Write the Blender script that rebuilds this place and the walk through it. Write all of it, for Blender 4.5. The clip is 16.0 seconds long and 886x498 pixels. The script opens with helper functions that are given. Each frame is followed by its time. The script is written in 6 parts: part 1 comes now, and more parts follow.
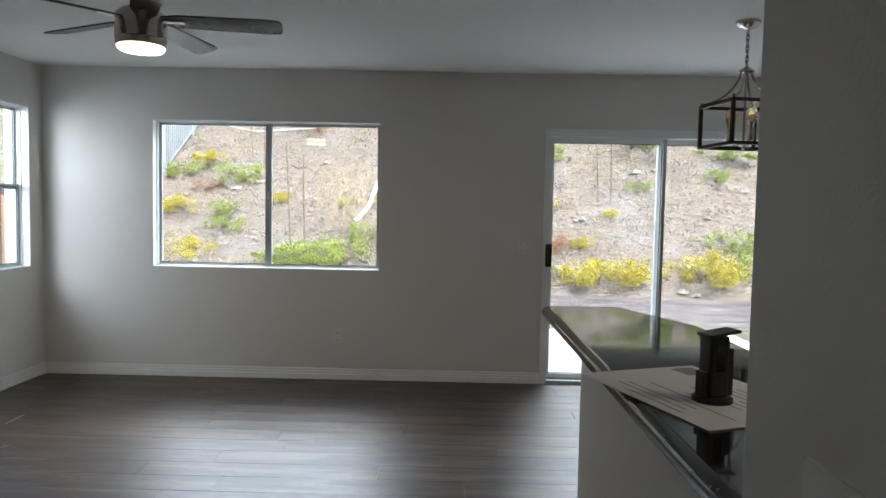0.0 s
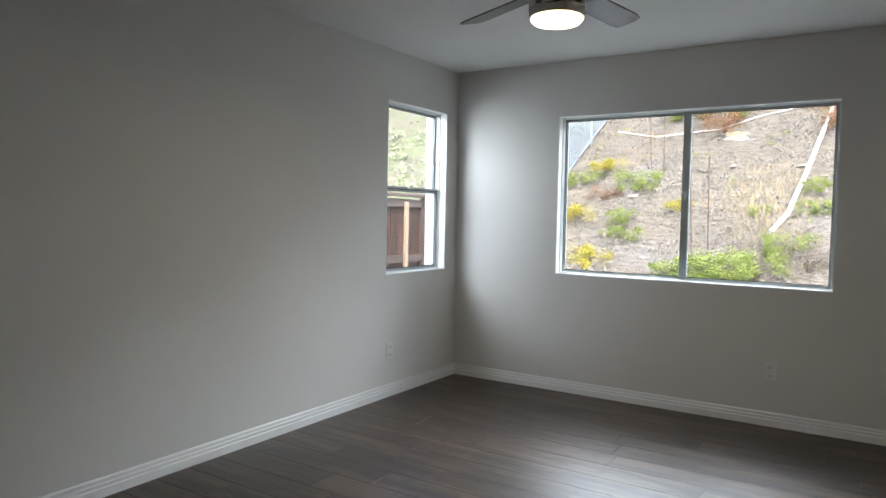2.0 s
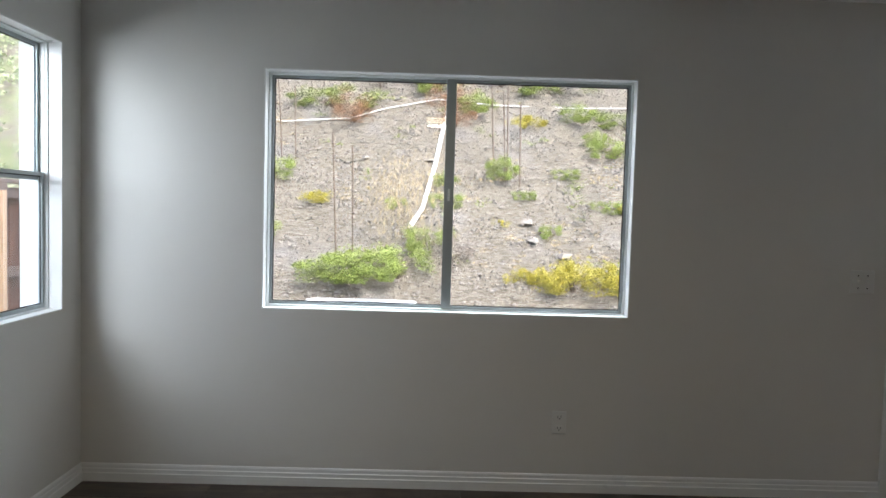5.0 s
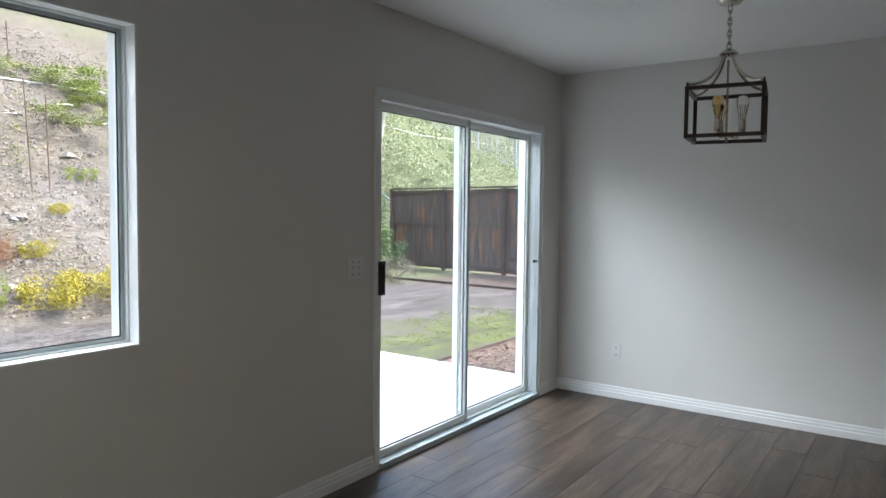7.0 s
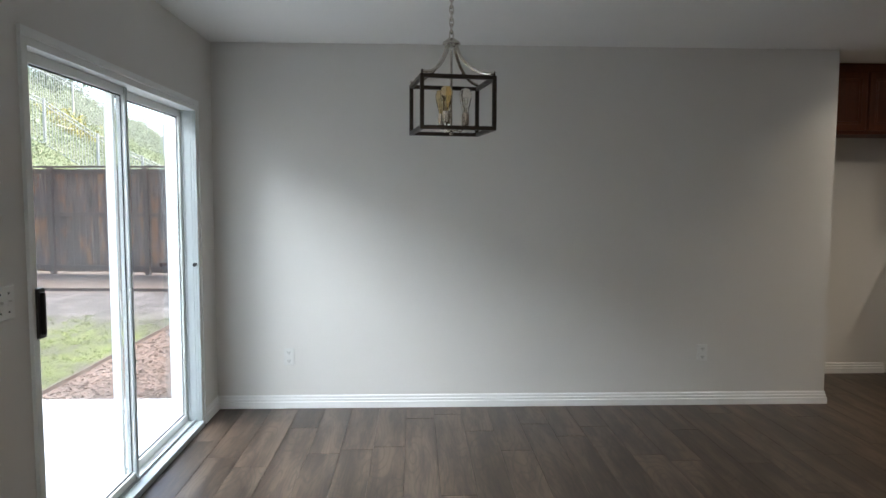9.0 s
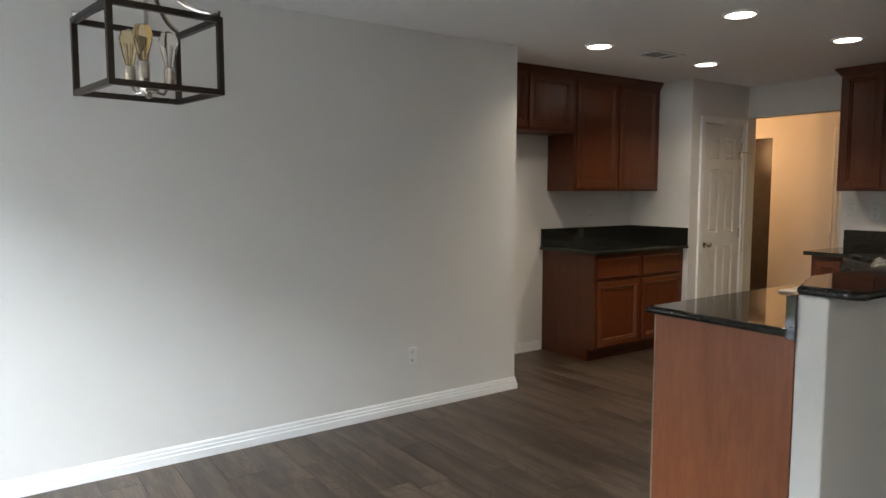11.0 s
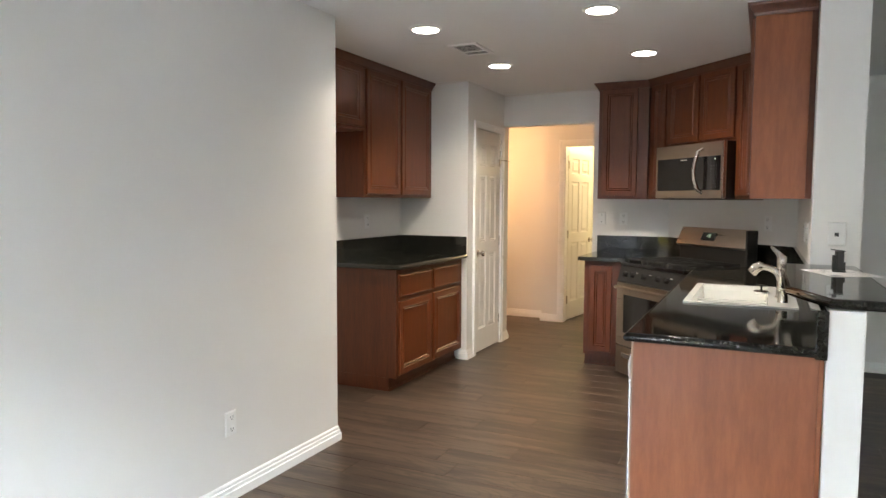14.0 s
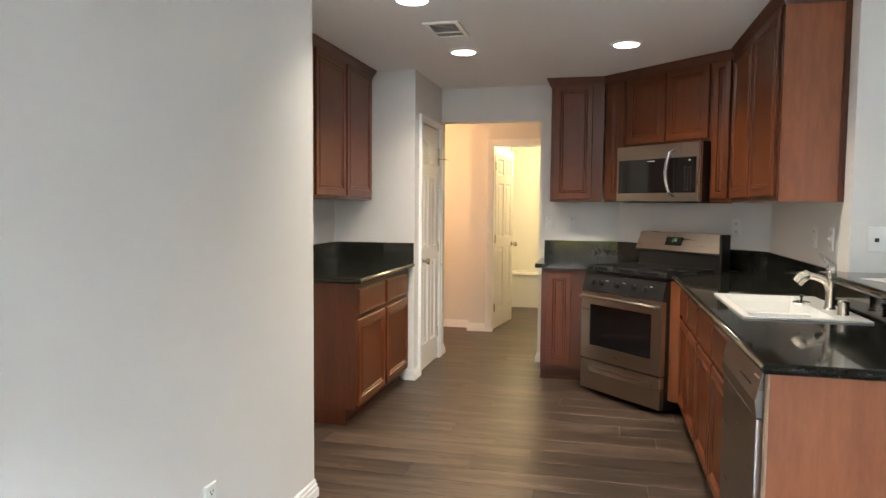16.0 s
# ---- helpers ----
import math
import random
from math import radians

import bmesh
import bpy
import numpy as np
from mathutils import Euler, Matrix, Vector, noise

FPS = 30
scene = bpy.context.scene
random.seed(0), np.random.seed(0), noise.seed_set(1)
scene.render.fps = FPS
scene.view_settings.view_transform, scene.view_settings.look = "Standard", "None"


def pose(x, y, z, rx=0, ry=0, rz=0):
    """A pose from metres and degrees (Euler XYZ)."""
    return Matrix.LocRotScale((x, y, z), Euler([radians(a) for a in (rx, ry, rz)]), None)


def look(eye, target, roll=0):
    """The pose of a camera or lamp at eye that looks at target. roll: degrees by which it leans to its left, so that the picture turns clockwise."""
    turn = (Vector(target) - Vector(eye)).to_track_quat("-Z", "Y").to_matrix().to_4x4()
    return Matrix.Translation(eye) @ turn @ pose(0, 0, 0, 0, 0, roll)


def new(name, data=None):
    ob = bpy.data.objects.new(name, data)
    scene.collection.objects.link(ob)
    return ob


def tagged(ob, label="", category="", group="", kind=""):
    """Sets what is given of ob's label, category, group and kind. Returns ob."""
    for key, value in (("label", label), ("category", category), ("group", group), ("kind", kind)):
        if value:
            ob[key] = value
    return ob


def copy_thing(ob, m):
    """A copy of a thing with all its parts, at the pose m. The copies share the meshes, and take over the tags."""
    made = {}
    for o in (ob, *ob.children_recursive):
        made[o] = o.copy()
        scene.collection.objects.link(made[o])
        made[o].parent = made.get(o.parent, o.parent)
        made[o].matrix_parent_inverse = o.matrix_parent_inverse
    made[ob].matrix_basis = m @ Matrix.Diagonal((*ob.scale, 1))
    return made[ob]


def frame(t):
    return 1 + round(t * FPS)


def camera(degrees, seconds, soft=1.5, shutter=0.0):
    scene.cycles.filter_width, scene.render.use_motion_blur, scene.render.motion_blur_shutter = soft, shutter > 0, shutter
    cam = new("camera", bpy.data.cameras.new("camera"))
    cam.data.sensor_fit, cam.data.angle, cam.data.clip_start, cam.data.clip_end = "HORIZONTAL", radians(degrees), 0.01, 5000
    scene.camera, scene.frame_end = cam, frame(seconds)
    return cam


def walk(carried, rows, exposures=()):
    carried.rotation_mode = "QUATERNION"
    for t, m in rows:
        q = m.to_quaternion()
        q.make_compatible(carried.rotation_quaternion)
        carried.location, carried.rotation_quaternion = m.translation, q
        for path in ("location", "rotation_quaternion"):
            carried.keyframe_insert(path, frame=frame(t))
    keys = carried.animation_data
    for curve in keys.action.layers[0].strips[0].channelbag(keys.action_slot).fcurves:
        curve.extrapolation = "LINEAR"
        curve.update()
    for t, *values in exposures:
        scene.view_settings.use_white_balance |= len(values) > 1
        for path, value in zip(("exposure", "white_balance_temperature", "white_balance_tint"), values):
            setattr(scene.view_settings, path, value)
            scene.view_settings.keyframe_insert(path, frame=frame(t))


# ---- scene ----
cam = camera(66.3, 16.0)
PATH = [
    (0, (3.251, -5.352, 1.362), (3.226, -3.356, 1.249), 1.1),
    (0.5, (3.237, -5.212, 1.328), (2.949, -3.235, 1.227), 1.2),
    (1, (3.214, -5.065, 1.286), (2.67, -3.143, 1.183), 1.2),
    (1.5, (3.042, -4.913, 1.311), (2.214, -3.095, 1.205), 1.1),
    (2, (2.898, -4.702, 1.297), (1.819, -3.022, 1.197), 1.1),
    (2.5, (2.779, -4.448, 1.303), (1.481, -2.929, 1.204), 1.7),
    (3, (2.625, -4.249, 1.336), (1.253, -2.799, 1.219), 2.0),
    (3.2, (2.551, -4.176, 1.339), (1.177, -2.728, 1.217), 1.8),
    (5.3, (1.581, -3.179, 1.376), (1.882, -1.204, 1.27), 1.3),
    (5.5, (1.495, -3.101, 1.371), (1.954, -1.158, 1.258), 1.0),
    (6, (1.313, -2.851, 1.353), (2.269, -1.097, 1.241), 1.0),
    (6.5, (1.324, -2.597, 1.347), (2.633, -1.088, 1.246), 0.6),
    (7, (1.31, -2.331, 1.376), (2.938, -1.174, 1.267), 0.6),
    (7.5, (1.282, -2.11, 1.401), (3.128, -1.348, 1.288), 0.3),
    (8, (1.367, -1.83, 1.413), (3.296, -1.317, 1.28), -0.1),
    (8.5, (1.437, -1.587, 1.415), (3.41, -1.292, 1.276), 0.1),
    (9, (1.587, -1.34, 1.444), (3.58, -1.421, 1.288), 0.2),
    (9.5, (1.821, -1.247, 1.442), (3.788, -1.572, 1.278), 0.3),
    (10, (2.024, -1.094, 1.46), (3.919, -1.71, 1.288), 0.3),
    (12.3, (3.156, -0.991, 1.409), (4.417, -2.535, 1.25), 0.3),
    (12.5, (3.257, -1.002, 1.421), (4.475, -2.582, 1.265), 0.5),
    (13, (3.518, -0.982, 1.414), (4.617, -2.646, 1.264), 0.4),
    (13.5, (3.712, -0.918, 1.417), (4.673, -2.666, 1.267), 0.5),
    (14, (3.932, -0.942, 1.41), (4.784, -2.746, 1.267), 0.3),
    (14.5, (4.185, -1.012, 1.426), (4.993, -2.837, 1.286), 0.4),
    (15, (4.423, -1.046, 1.412), (5.214, -2.877, 1.271), 0.2),
    (15.5, (4.639, -1.132, 1.402), (5.261, -3.028, 1.26), 0.4),
    (16, (4.845, -1.272, 1.401), (5.3, -3.215, 1.269), 0.5),
]
walk(cam, [(t, look(eye, target, roll)) for t, eye, target, roll in PATH],
     [(0.0, 0.5, 6250, 10), (1.5, 0.45, 6300, 10), (3.2, 0.68, 6350, 10), (5.5, 0.3, 6350, 10), (7.0, 0.36, 6300, 10), (8.0, 0.68, 6350, 10), (9.0, 0.68, 6450, 10), (10.2, 0.75, 6500, 10), (12.3, 2.3, 6400, 10), (16.0, 2.42, 6300, 10)])

# ---- world and lights ----
world = bpy.data.worlds.new("sky")
scene.world = world
world.use_nodes = True
wn = world.node_tree
sky = wn.nodes.new("ShaderNodeTexSky")
sky.sky_type = "NISHITA"
sky.sun_disc = False
sky.sun_elevation = radians(52)
sky.sun_rotation = radians(150)
sky.air_density = 1.0
sky.dust_density = 4.0
sky.ozone_density = 1.0
wn.links.new(sky.outputs[0], wn.nodes["Background"].inputs[0])
wn.nodes["Background"].inputs[1].default_value = 0.56

sun_data = bpy.data.lights.new("sun", "SUN")
sun_data.energy, sun_data.angle, sun_data.color = 2.4, radians(25), (1.0, 0.97, 0.92)
sun = new("sun", sun_data)
az, el = radians(150), radians(52)
sun.matrix_world = look((math.sin(az) * 30, math.cos(az) * 30, 40), (0, 0, 0))


def lamp(name, kind, place, power, colour, size=0.2, target=None):
    data = bpy.data.lights.new(name, kind)
    data.energy, data.color = power, colour
    if kind == "AREA":
        data.shape, data.size = "DISK", size
    else:
        data.shadow_soft_size = size
    ob = new(name, data)
    ob.matrix_world = look(place, target) if target else Matrix.Translation(place)
    return ob


WARM = (1.0, 0.78, 0.52)
CAN_WHITE = (1.0, 0.86, 0.68)
CANS = [(5.81, -4.66), (5.79, -5.87), (4.72, -5.85), (4.76, -4.665)]
for cx, cy in CANS:
    lamp("can_lamp", "AREA", (cx, cy, 2.425), 2.8, CAN_WHITE, 0.14, (cx, cy + 1e-4, 0)).data.spread = radians(125)
lamp("fan_lamp", "AREA", (1.73, -2.04, 2.07), 5, (1.0, 0.85, 0.62), 0.22, (1.73, -2.0399, 0))


# Area lamps added outdoors to brighten the rooms, standing in for sky light.
def sky_fill(name, place, target, w, h, power):
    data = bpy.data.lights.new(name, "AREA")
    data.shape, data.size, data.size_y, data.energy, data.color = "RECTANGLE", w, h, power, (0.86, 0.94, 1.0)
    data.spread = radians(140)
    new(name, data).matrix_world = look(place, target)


sky_fill("sky_light", (3.2, 5.1, 5.6), (3.2, -1.9, 0.6), 10.0, 3.2, 780)
sky_fill("window_skylight", (-0.8, -1.3, 2.0), (0.5, 0.0, 1.1), 0.7, 1.1, 14)
lamp("hall_lamp", "POINT", (7.2, -8.0, 1.9), 8.5, (1.0, 0.53, 0.23), 0.25)
lamp("bath_lamp", "POINT", (5.5, -9.9, 2.2), 9, (1.0, 0.74, 0.36), 0.1)


# ---- materials ----
def nodes_of(name):
    m = bpy.data.materials.new(name)
    m.use_nodes = True
    t = m.node_tree
    return m, t, t.nodes["Principled BSDF"]


def link(t, a, b):
    t.links.new(a, b)


def noise_node(t, vec, scale, detail=4, rough=0.55):
    n = t.nodes.new("ShaderNodeTexNoise")
    n.inputs["Scale"].default_value, n.inputs["Detail"].default_value, n.inputs["Roughness"].default_value = scale, detail, rough
    if vec:
        link(t, vec, n.inputs["Vector"])
    return n


def ramp(t, fac, stops):
    r = t.nodes.new("ShaderNodeValToRGB")
    while len(r.color_ramp.elements) < len(stops):
        r.color_ramp.elements.new(0.5)
    for e, (p, c) in zip(r.color_ramp.elements, stops):
        e.position, e.color = p, (*c, 1)
    link(t, fac, r.inputs[0])
    return r.outputs[0]


def mapped(t, vec, scale, offset=None):
    m = t.nodes.new("ShaderNodeMapping")
    m.inputs["Scale"].default_value = scale
    link(t, vec, m.inputs["Vector"])
    if offset is not None:
        link(t, offset, m.inputs["Location"])
    return m.outputs[0]


def bump_node(t, b, height, strength, distance=0.01):
    n = t.nodes.new("ShaderNodeBump")
    n.inputs["Strength"].default_value, n.inputs["Distance"].default_value = strength, distance
    link(t, height, n.inputs["Height"])
    link(t, n.outputs[0], b.inputs["Normal"])
    return n


def mix(t, fac, a, b, mode="MIX"):
    n = t.nodes.new("ShaderNodeMix")
    n.data_type, n.blend_type = "RGBA", mode
    for sock, v in ((n.inputs[0], fac), (n.inputs[6], a), (n.inputs[7], b)):
        if isinstance(v, (int, float)):
            sock.default_value = v
        elif isinstance(v, tuple):
            sock.default_value = (*v, 1)
        else:
            link(t, v, sock)
    return n.outputs[2]


def plain(name, base, rough=0.5, metal=0.0, var=0.12, scale=2.5, fine=70, bump=0.08, dist=0.002, stretch=(1, 1, 1), rvar=0.08):
    """Two scales of variation over the place: broad tone and fine grain."""
    m, t, b = nodes_of(name)
    g = t.nodes.new("ShaderNodeNewGeometry")
    v = mapped(t, g.outputs["Position"], stretch)
    n1, n2 = noise_node(t, v, scale), noise_node(t, v, fine, 3)
    lo, hi = tuple(max(c * (1 - var), 0) for c in base), tuple(min(c * (1 + var), 1) for c in base)
    c = mix(t, 0.35, ramp(t, n1.outputs[0], [(0.3, lo), (0.7, hi)]), ramp(t, n2.outputs[0], [(0.3, lo), (0.7, hi)]))
    link(t, c, b.inputs["Base Color"])
    r = t.nodes.new("ShaderNodeMapRange")
    r.inputs[3].default_value, r.inputs[4].default_value = max(rough - rvar, 0.02), min(rough + rvar, 1)
    link(t, n1.outputs[0], r.inputs[0])
    link(t, r.outputs[0], b.inputs["Roughness"])
    b.inputs["Metallic"].default_value = metal
    if bump:
        bump_node(t, b, n2.outputs[0], bump, dist)
    return m


def glow(name, colour, strength):
    m, t, b = nodes_of(name)
    b.inputs["Base Color"].default_value = (0.9, 0.9, 0.9, 1)
    b.inputs["Emission Color"].default_value = (*colour, 1)
    b.inputs["Emission Strength"].default_value = strength
    return m


WALL = plain("wall_paint", (0.71, 0.695, 0.665), 0.62, var=0.02, scale=1.2, fine=190, bump=0.22, dist=0.0022)
CEIL = plain("ceiling_paint", (0.84, 0.84, 0.83), 0.8, var=0.02, scale=1.0, fine=120, bump=0.25, dist=0.003)
TRIM = plain("white_trim_paint", (0.83, 0.83, 0.82), 0.3, var=0.03, scale=4, fine=90, bump=0.03)
DOORW = plain("white_door_paint", (0.78, 0.77, 0.74), 0.4, var=0.03, scale=4, fine=140, bump=0.06)
VINYL = plain("white_vinyl", (0.82, 0.84, 0.83), 0.32, var=0.03, scale=5, fine=80, bump=0.02)
# Serves the aluminium sashes, and as shade colour on the patio door's vinyl.
VINYLG = plain("grey_aluminium_and_shaded_vinyl", (0.42, 0.46, 0.47), 0.4, metal=0.3, var=0.05, scale=6, fine=90, bump=0.02)
PLASTIC = plain("white_plastic", (0.75, 0.75, 0.73), 0.3, var=0.02, scale=9, fine=60, bump=0.01)
DARKSLOT = plain("dark_slot", (0.03, 0.03, 0.03), 0.6, bump=0)
BLACKP = plain("black_plastic", (0.012, 0.012, 0.012), 0.35, var=0.2, bump=0.03)
STEEL = plain("brushed_steel", (0.43, 0.37, 0.31), 0.3, metal=1.0, var=0.05, scale=3, fine=300, bump=0.05, dist=0.0005, stretch=(1, 1, 14))
NICKEL = plain("brushed_nickel", (0.55, 0.51, 0.46), 0.25, metal=1.0, var=0.06, scale=8, fine=200, bump=0.02, dist=0.0004)
CHROME = plain("bright_chrome", (0.75, 0.75, 0.76), 0.12, metal=1.0, var=0.03, bump=0)
BLACKGLASS = plain("black_glass", (0.008, 0.008, 0.009), 0.06, var=0.1, bump=0, rvar=0.02)
IRON = plain("cast_iron", (0.02, 0.02, 0.02), 0.55, var=0.2, fine=150, bump=0.2)
BRONZE = plain("dark_bronze_metal", (0.06, 0.048, 0.04), 0.4, metal=0.7, var=0.25, scale=12, fine=120, bump=0.08)
PORCELAIN = plain("white_porcelain", (0.8, 0.8, 0.77), 0.12, var=0.02, bump=0)
PAPER = plain("white_paper", (0.75, 0.74, 0.72), 0.7, var=0.03, scale=6, fine=90, bump=0.05)
INK = plain("grey_ink", (0.3, 0.3, 0.31), 0.8, bump=0)
BLADE = plain("dark_fan_blade", (0.05, 0.042, 0.036), 0.22, var=0.25, scale=8, fine=60, bump=0.05)
STUCCO = plain("white_stucco", (0.8, 0.79, 0.76), 0.9, var=0.06, scale=2, fine=60, bump=0.5, dist=0.006)
CONCRETE = plain("pale_concrete", (0.62, 0.62, 0.6), 0.85, var=0.08, scale=1.5, fine=45, bump=0.2, dist=0.004)
EARTHBOARD = plain("brown_edging_board", (0.085, 0.062, 0.05), 0.8, var=0.3, scale=5, fine=50, bump=0.3, dist=0.004)
PIPE = plain("white_drain_pipe", (0.72, 0.72, 0.7), 0.5, var=0.15, scale=5, fine=40, bump=0.1)
GALV = plain("galvanised_wire", (0.32, 0.37, 0.42), 0.5, metal=0.4, var=0.15, scale=6, bump=0.02)
ACPAINT = plain("beige_enamel", (0.62, 0.63, 0.62), 0.4, var=0.05, scale=4, bump=0.03)
ACGRILL = plain("grey_grille_wire", (0.2, 0.22, 0.24), 0.5, var=0.1, bump=0)
STAKEPALE = plain("pale_weathered_stake", (0.42, 0.40, 0.35), 0.8, var=0.2, scale=9, fine=60, bump=0.2)
STAKE = plain("weathered_stake", (0.13, 0.095, 0.072), 0.8, var=0.3, scale=9, fine=60, bump=0.3)
GLOWCAN = glow("lit_diffuser", (1.0, 0.95, 0.85), 9)
GLOWFAN = glow("lit_fan_glass", (1.0, 0.78, 0.48), 5)
GREENLED = glow("green_digits", (0.25, 1.0, 0.25), 0.10)
DARKSTEEL = plain("dark_brushed_steel", (0.24, 0.21, 0.19), 0.3, metal=1.0, var=0.06, scale=3, fine=300, bump=0.05, dist=0.0005, stretch=(1, 1, 14))


def glass_material(name, tint=(1, 1, 1), rough=0.0):
    m, t, b = nodes_of(name)
    b.inputs["Base Color"].default_value = (*tint, 1)
    b.inputs["Roughness"].default_value = rough
    b.inputs["IOR"].default_value = 1.45
    b.inputs["Transmission Weight"].default_value = 1
    return m


GLASS = glass_material("window_glass", (0.97, 0.985, 0.98))
AMBER = glass_material("amber_bulb_glass", (1.0, 0.82, 0.5))
CLEAR = glass_material("clear_bulb_glass", (1, 0.97, 0.9))


def wood(name, dark, light, rough=0.35, stretch=(14, 14, 1.0), bump=0.12, piece=False):
    m, t, b = nodes_of(name)
    g = t.nodes.new("ShaderNodeTexCoord" if piece else "ShaderNodeNewGeometry")
    off = None
    if piece:
        oi = t.nodes.new("ShaderNodeObjectInfo")
        mul = t.nodes.new("ShaderNodeVectorMath")
        mul.operation = "SCALE"
        mul.inputs[0].default_value = (37, 71, 19)
        link(t, oi.outputs["Random"], mul.inputs["Scale"])
        off = mul.outputs[0]
    v = mapped(t, g.outputs["Object" if piece else "Position"], stretch, off)
    n1, n2 = noise_node(t, v, 1.3, 6, 0.6), noise_node(t, v, 9, 5, 0.65)
    n1.inputs["Distortion"].default_value = 0.6
    lo, hi = (0.43, 0.60) if piece else (0.28, 0.72)
    c = mix(t, 0.4, ramp(t, n1.outputs[0], [(lo, dark), (hi, light)]), ramp(t, n2.outputs[0], [(0.40, dark), (0.61, light)]))
    if piece:
        tone = t.nodes.new("ShaderNodeMapRange")
        tone.inputs[3].default_value, tone.inputs[4].default_value = 0.74, 1.18
        link(t, oi.outputs["Random"], tone.inputs[0])
        cc = t.nodes.new("ShaderNodeVectorMath")
        cc.operation = "SCALE"
        link(t, c, cc.inputs[0])
        link(t, tone.outputs[0], cc.inputs["Scale"])
        c = cc.outputs[0]
    link(t, c, b.inputs["Base Color"])
    r = t.nodes.new("ShaderNodeMapRange")
    r.inputs[3].default_value, r.inputs[4].default_value = rough - 0.07, rough + 0.1
    link(t, n2.outputs[0], r.inputs[0])
    link(t, r.outputs[0], b.inputs["Roughness"])
    bump_node(t, b, n2.outputs[0], bump, 0.0015)
    return m


CHERRY = wood("cherry_stained_wood", (0.058, 0.014, 0.0045), (0.118, 0.03, 0.0095), 0.36)
CHERRYDOOR = wood("cherry_stained_door_wood", (0.068, 0.0155, 0.004), (0.15, 0.038, 0.0105), 0.32, stretch=(18, 18, 1.2))
PANELWOOD = wood("pale_cherry_veneer", (0.185, 0.054, 0.019), (0.29, 0.094, 0.035), 0.42, stretch=(4, 4, 0.7))
FENCEWOOD = wood("weathered_fence_wood", (0.10, 0.048, 0.032), (0.42, 0.19, 0.09), 0.8, stretch=(6, 6, 0.8), bump=0.5, piece=True)
FENCEDARK = wood("dark_stained_fence_wood", (0.04, 0.02, 0.015), (0.12, 0.055, 0.035), 0.8, stretch=(6, 6, 0.8), bump=0.5, piece=True)
BATTEN = wood("pale_fence_batten", (0.28, 0.18, 0.12), (0.46, 0.33, 0.23), 0.8, stretch=(9, 9, 1), bump=0.4)
FENCERAIL = wood("grey_brown_fence_rail", (0.055, 0.038, 0.034), (0.15, 0.105, 0.088), 0.8, stretch=(1, 6, 6), bump=0.4)


def plank_material():
    """Grey-brown vinyl oak: broad mottling, long fibres and loops of cathedral grain, another cut on each plank."""
    m, t, b = nodes_of("grey_brown_vinyl_plank")
    g = t.nodes.new("ShaderNodeNewGeometry")
    tc = t.nodes.new("ShaderNodeTexCoord")
    oi = t.nodes.new("ShaderNodeObjectInfo")
    rand = t.nodes.new("ShaderNodeMath")
    rand.operation = "ADD"
    link(t, oi.outputs["Random"], rand.inputs[0])
    link(t, g.outputs["Random Per Island"], rand.inputs[1])
    shift = t.nodes.new("ShaderNodeVectorMath")
    shift.operation = "SCALE"
    shift.inputs[0].default_value = (37, 71, 19)
    link(t, rand.outputs[0], shift.inputs["Scale"])
    obj = tc.outputs["Object"]
    blotch = noise_node(t, mapped(t, obj, (1.3, 9, 1), shift.outputs[0]), 1.0, 6, 0.65)
    c = ramp(t, blotch.outputs[0], [(0.40, (0.018, 0.0105, 0.0065)), (0.49, (0.056, 0.036, 0.0245)), (0.60, (0.136, 0.095, 0.067))])
    fibre = noise_node(t, mapped(t, obj, (2.5, 75, 1), shift.outputs[0]), 1.0, 5, 0.7)
    c = mix(t, 0.36, c, ramp(t, fibre.outputs[0], [(0.40, (0.018, 0.011, 0.007)), (0.60, (0.108, 0.076, 0.054))]))
    field = noise_node(t, mapped(t, obj, (1.1, 5.5, 1), shift.outputs[0]), 1.0, 1, 0.4)
    rings = t.nodes.new("ShaderNodeMath")
    rings.operation = "MULTIPLY"
    rings.inputs[1].default_value = 130
    link(t, field.outputs[0], rings.inputs[0])
    wave = t.nodes.new("ShaderNodeMath")
    wave.operation = "SINE"
    link(t, rings.outputs[0], wave.inputs[0])
    c = mix(t, ramp(t, wave.outputs[0], [(0.55, (0, 0, 0)), (1.0, (0.45, 0.45, 0.45))]), c, (0.020, 0.0135, 0.010))
    tone = t.nodes.new("ShaderNodeMapRange")
    tone.inputs[2].default_value = 2.0
    tone.inputs[3].default_value, tone.inputs[4].default_value = 0.66, 1.20
    link(t, rand.outputs[0], tone.inputs[0])
    cc = t.nodes.new("ShaderNodeVectorMath")
    cc.operation = "SCALE"
    link(t, c, cc.inputs[0])
    link(t, tone.outputs[0], cc.inputs["Scale"])
    link(t, cc.outputs[0], b.inputs["Base Color"])
    r = t.nodes.new("ShaderNodeMapRange")
    r.inputs[3].default_value, r.inputs[4].default_value = 0.30, 0.46
    link(t, fibre.outputs[0], r.inputs[0])
    link(t, r.outputs[0], b.inputs["Roughness"])
    bump_node(t, b, fibre.outputs[0], 0.2, 0.0012)
    return m


PLANK = plank_material()


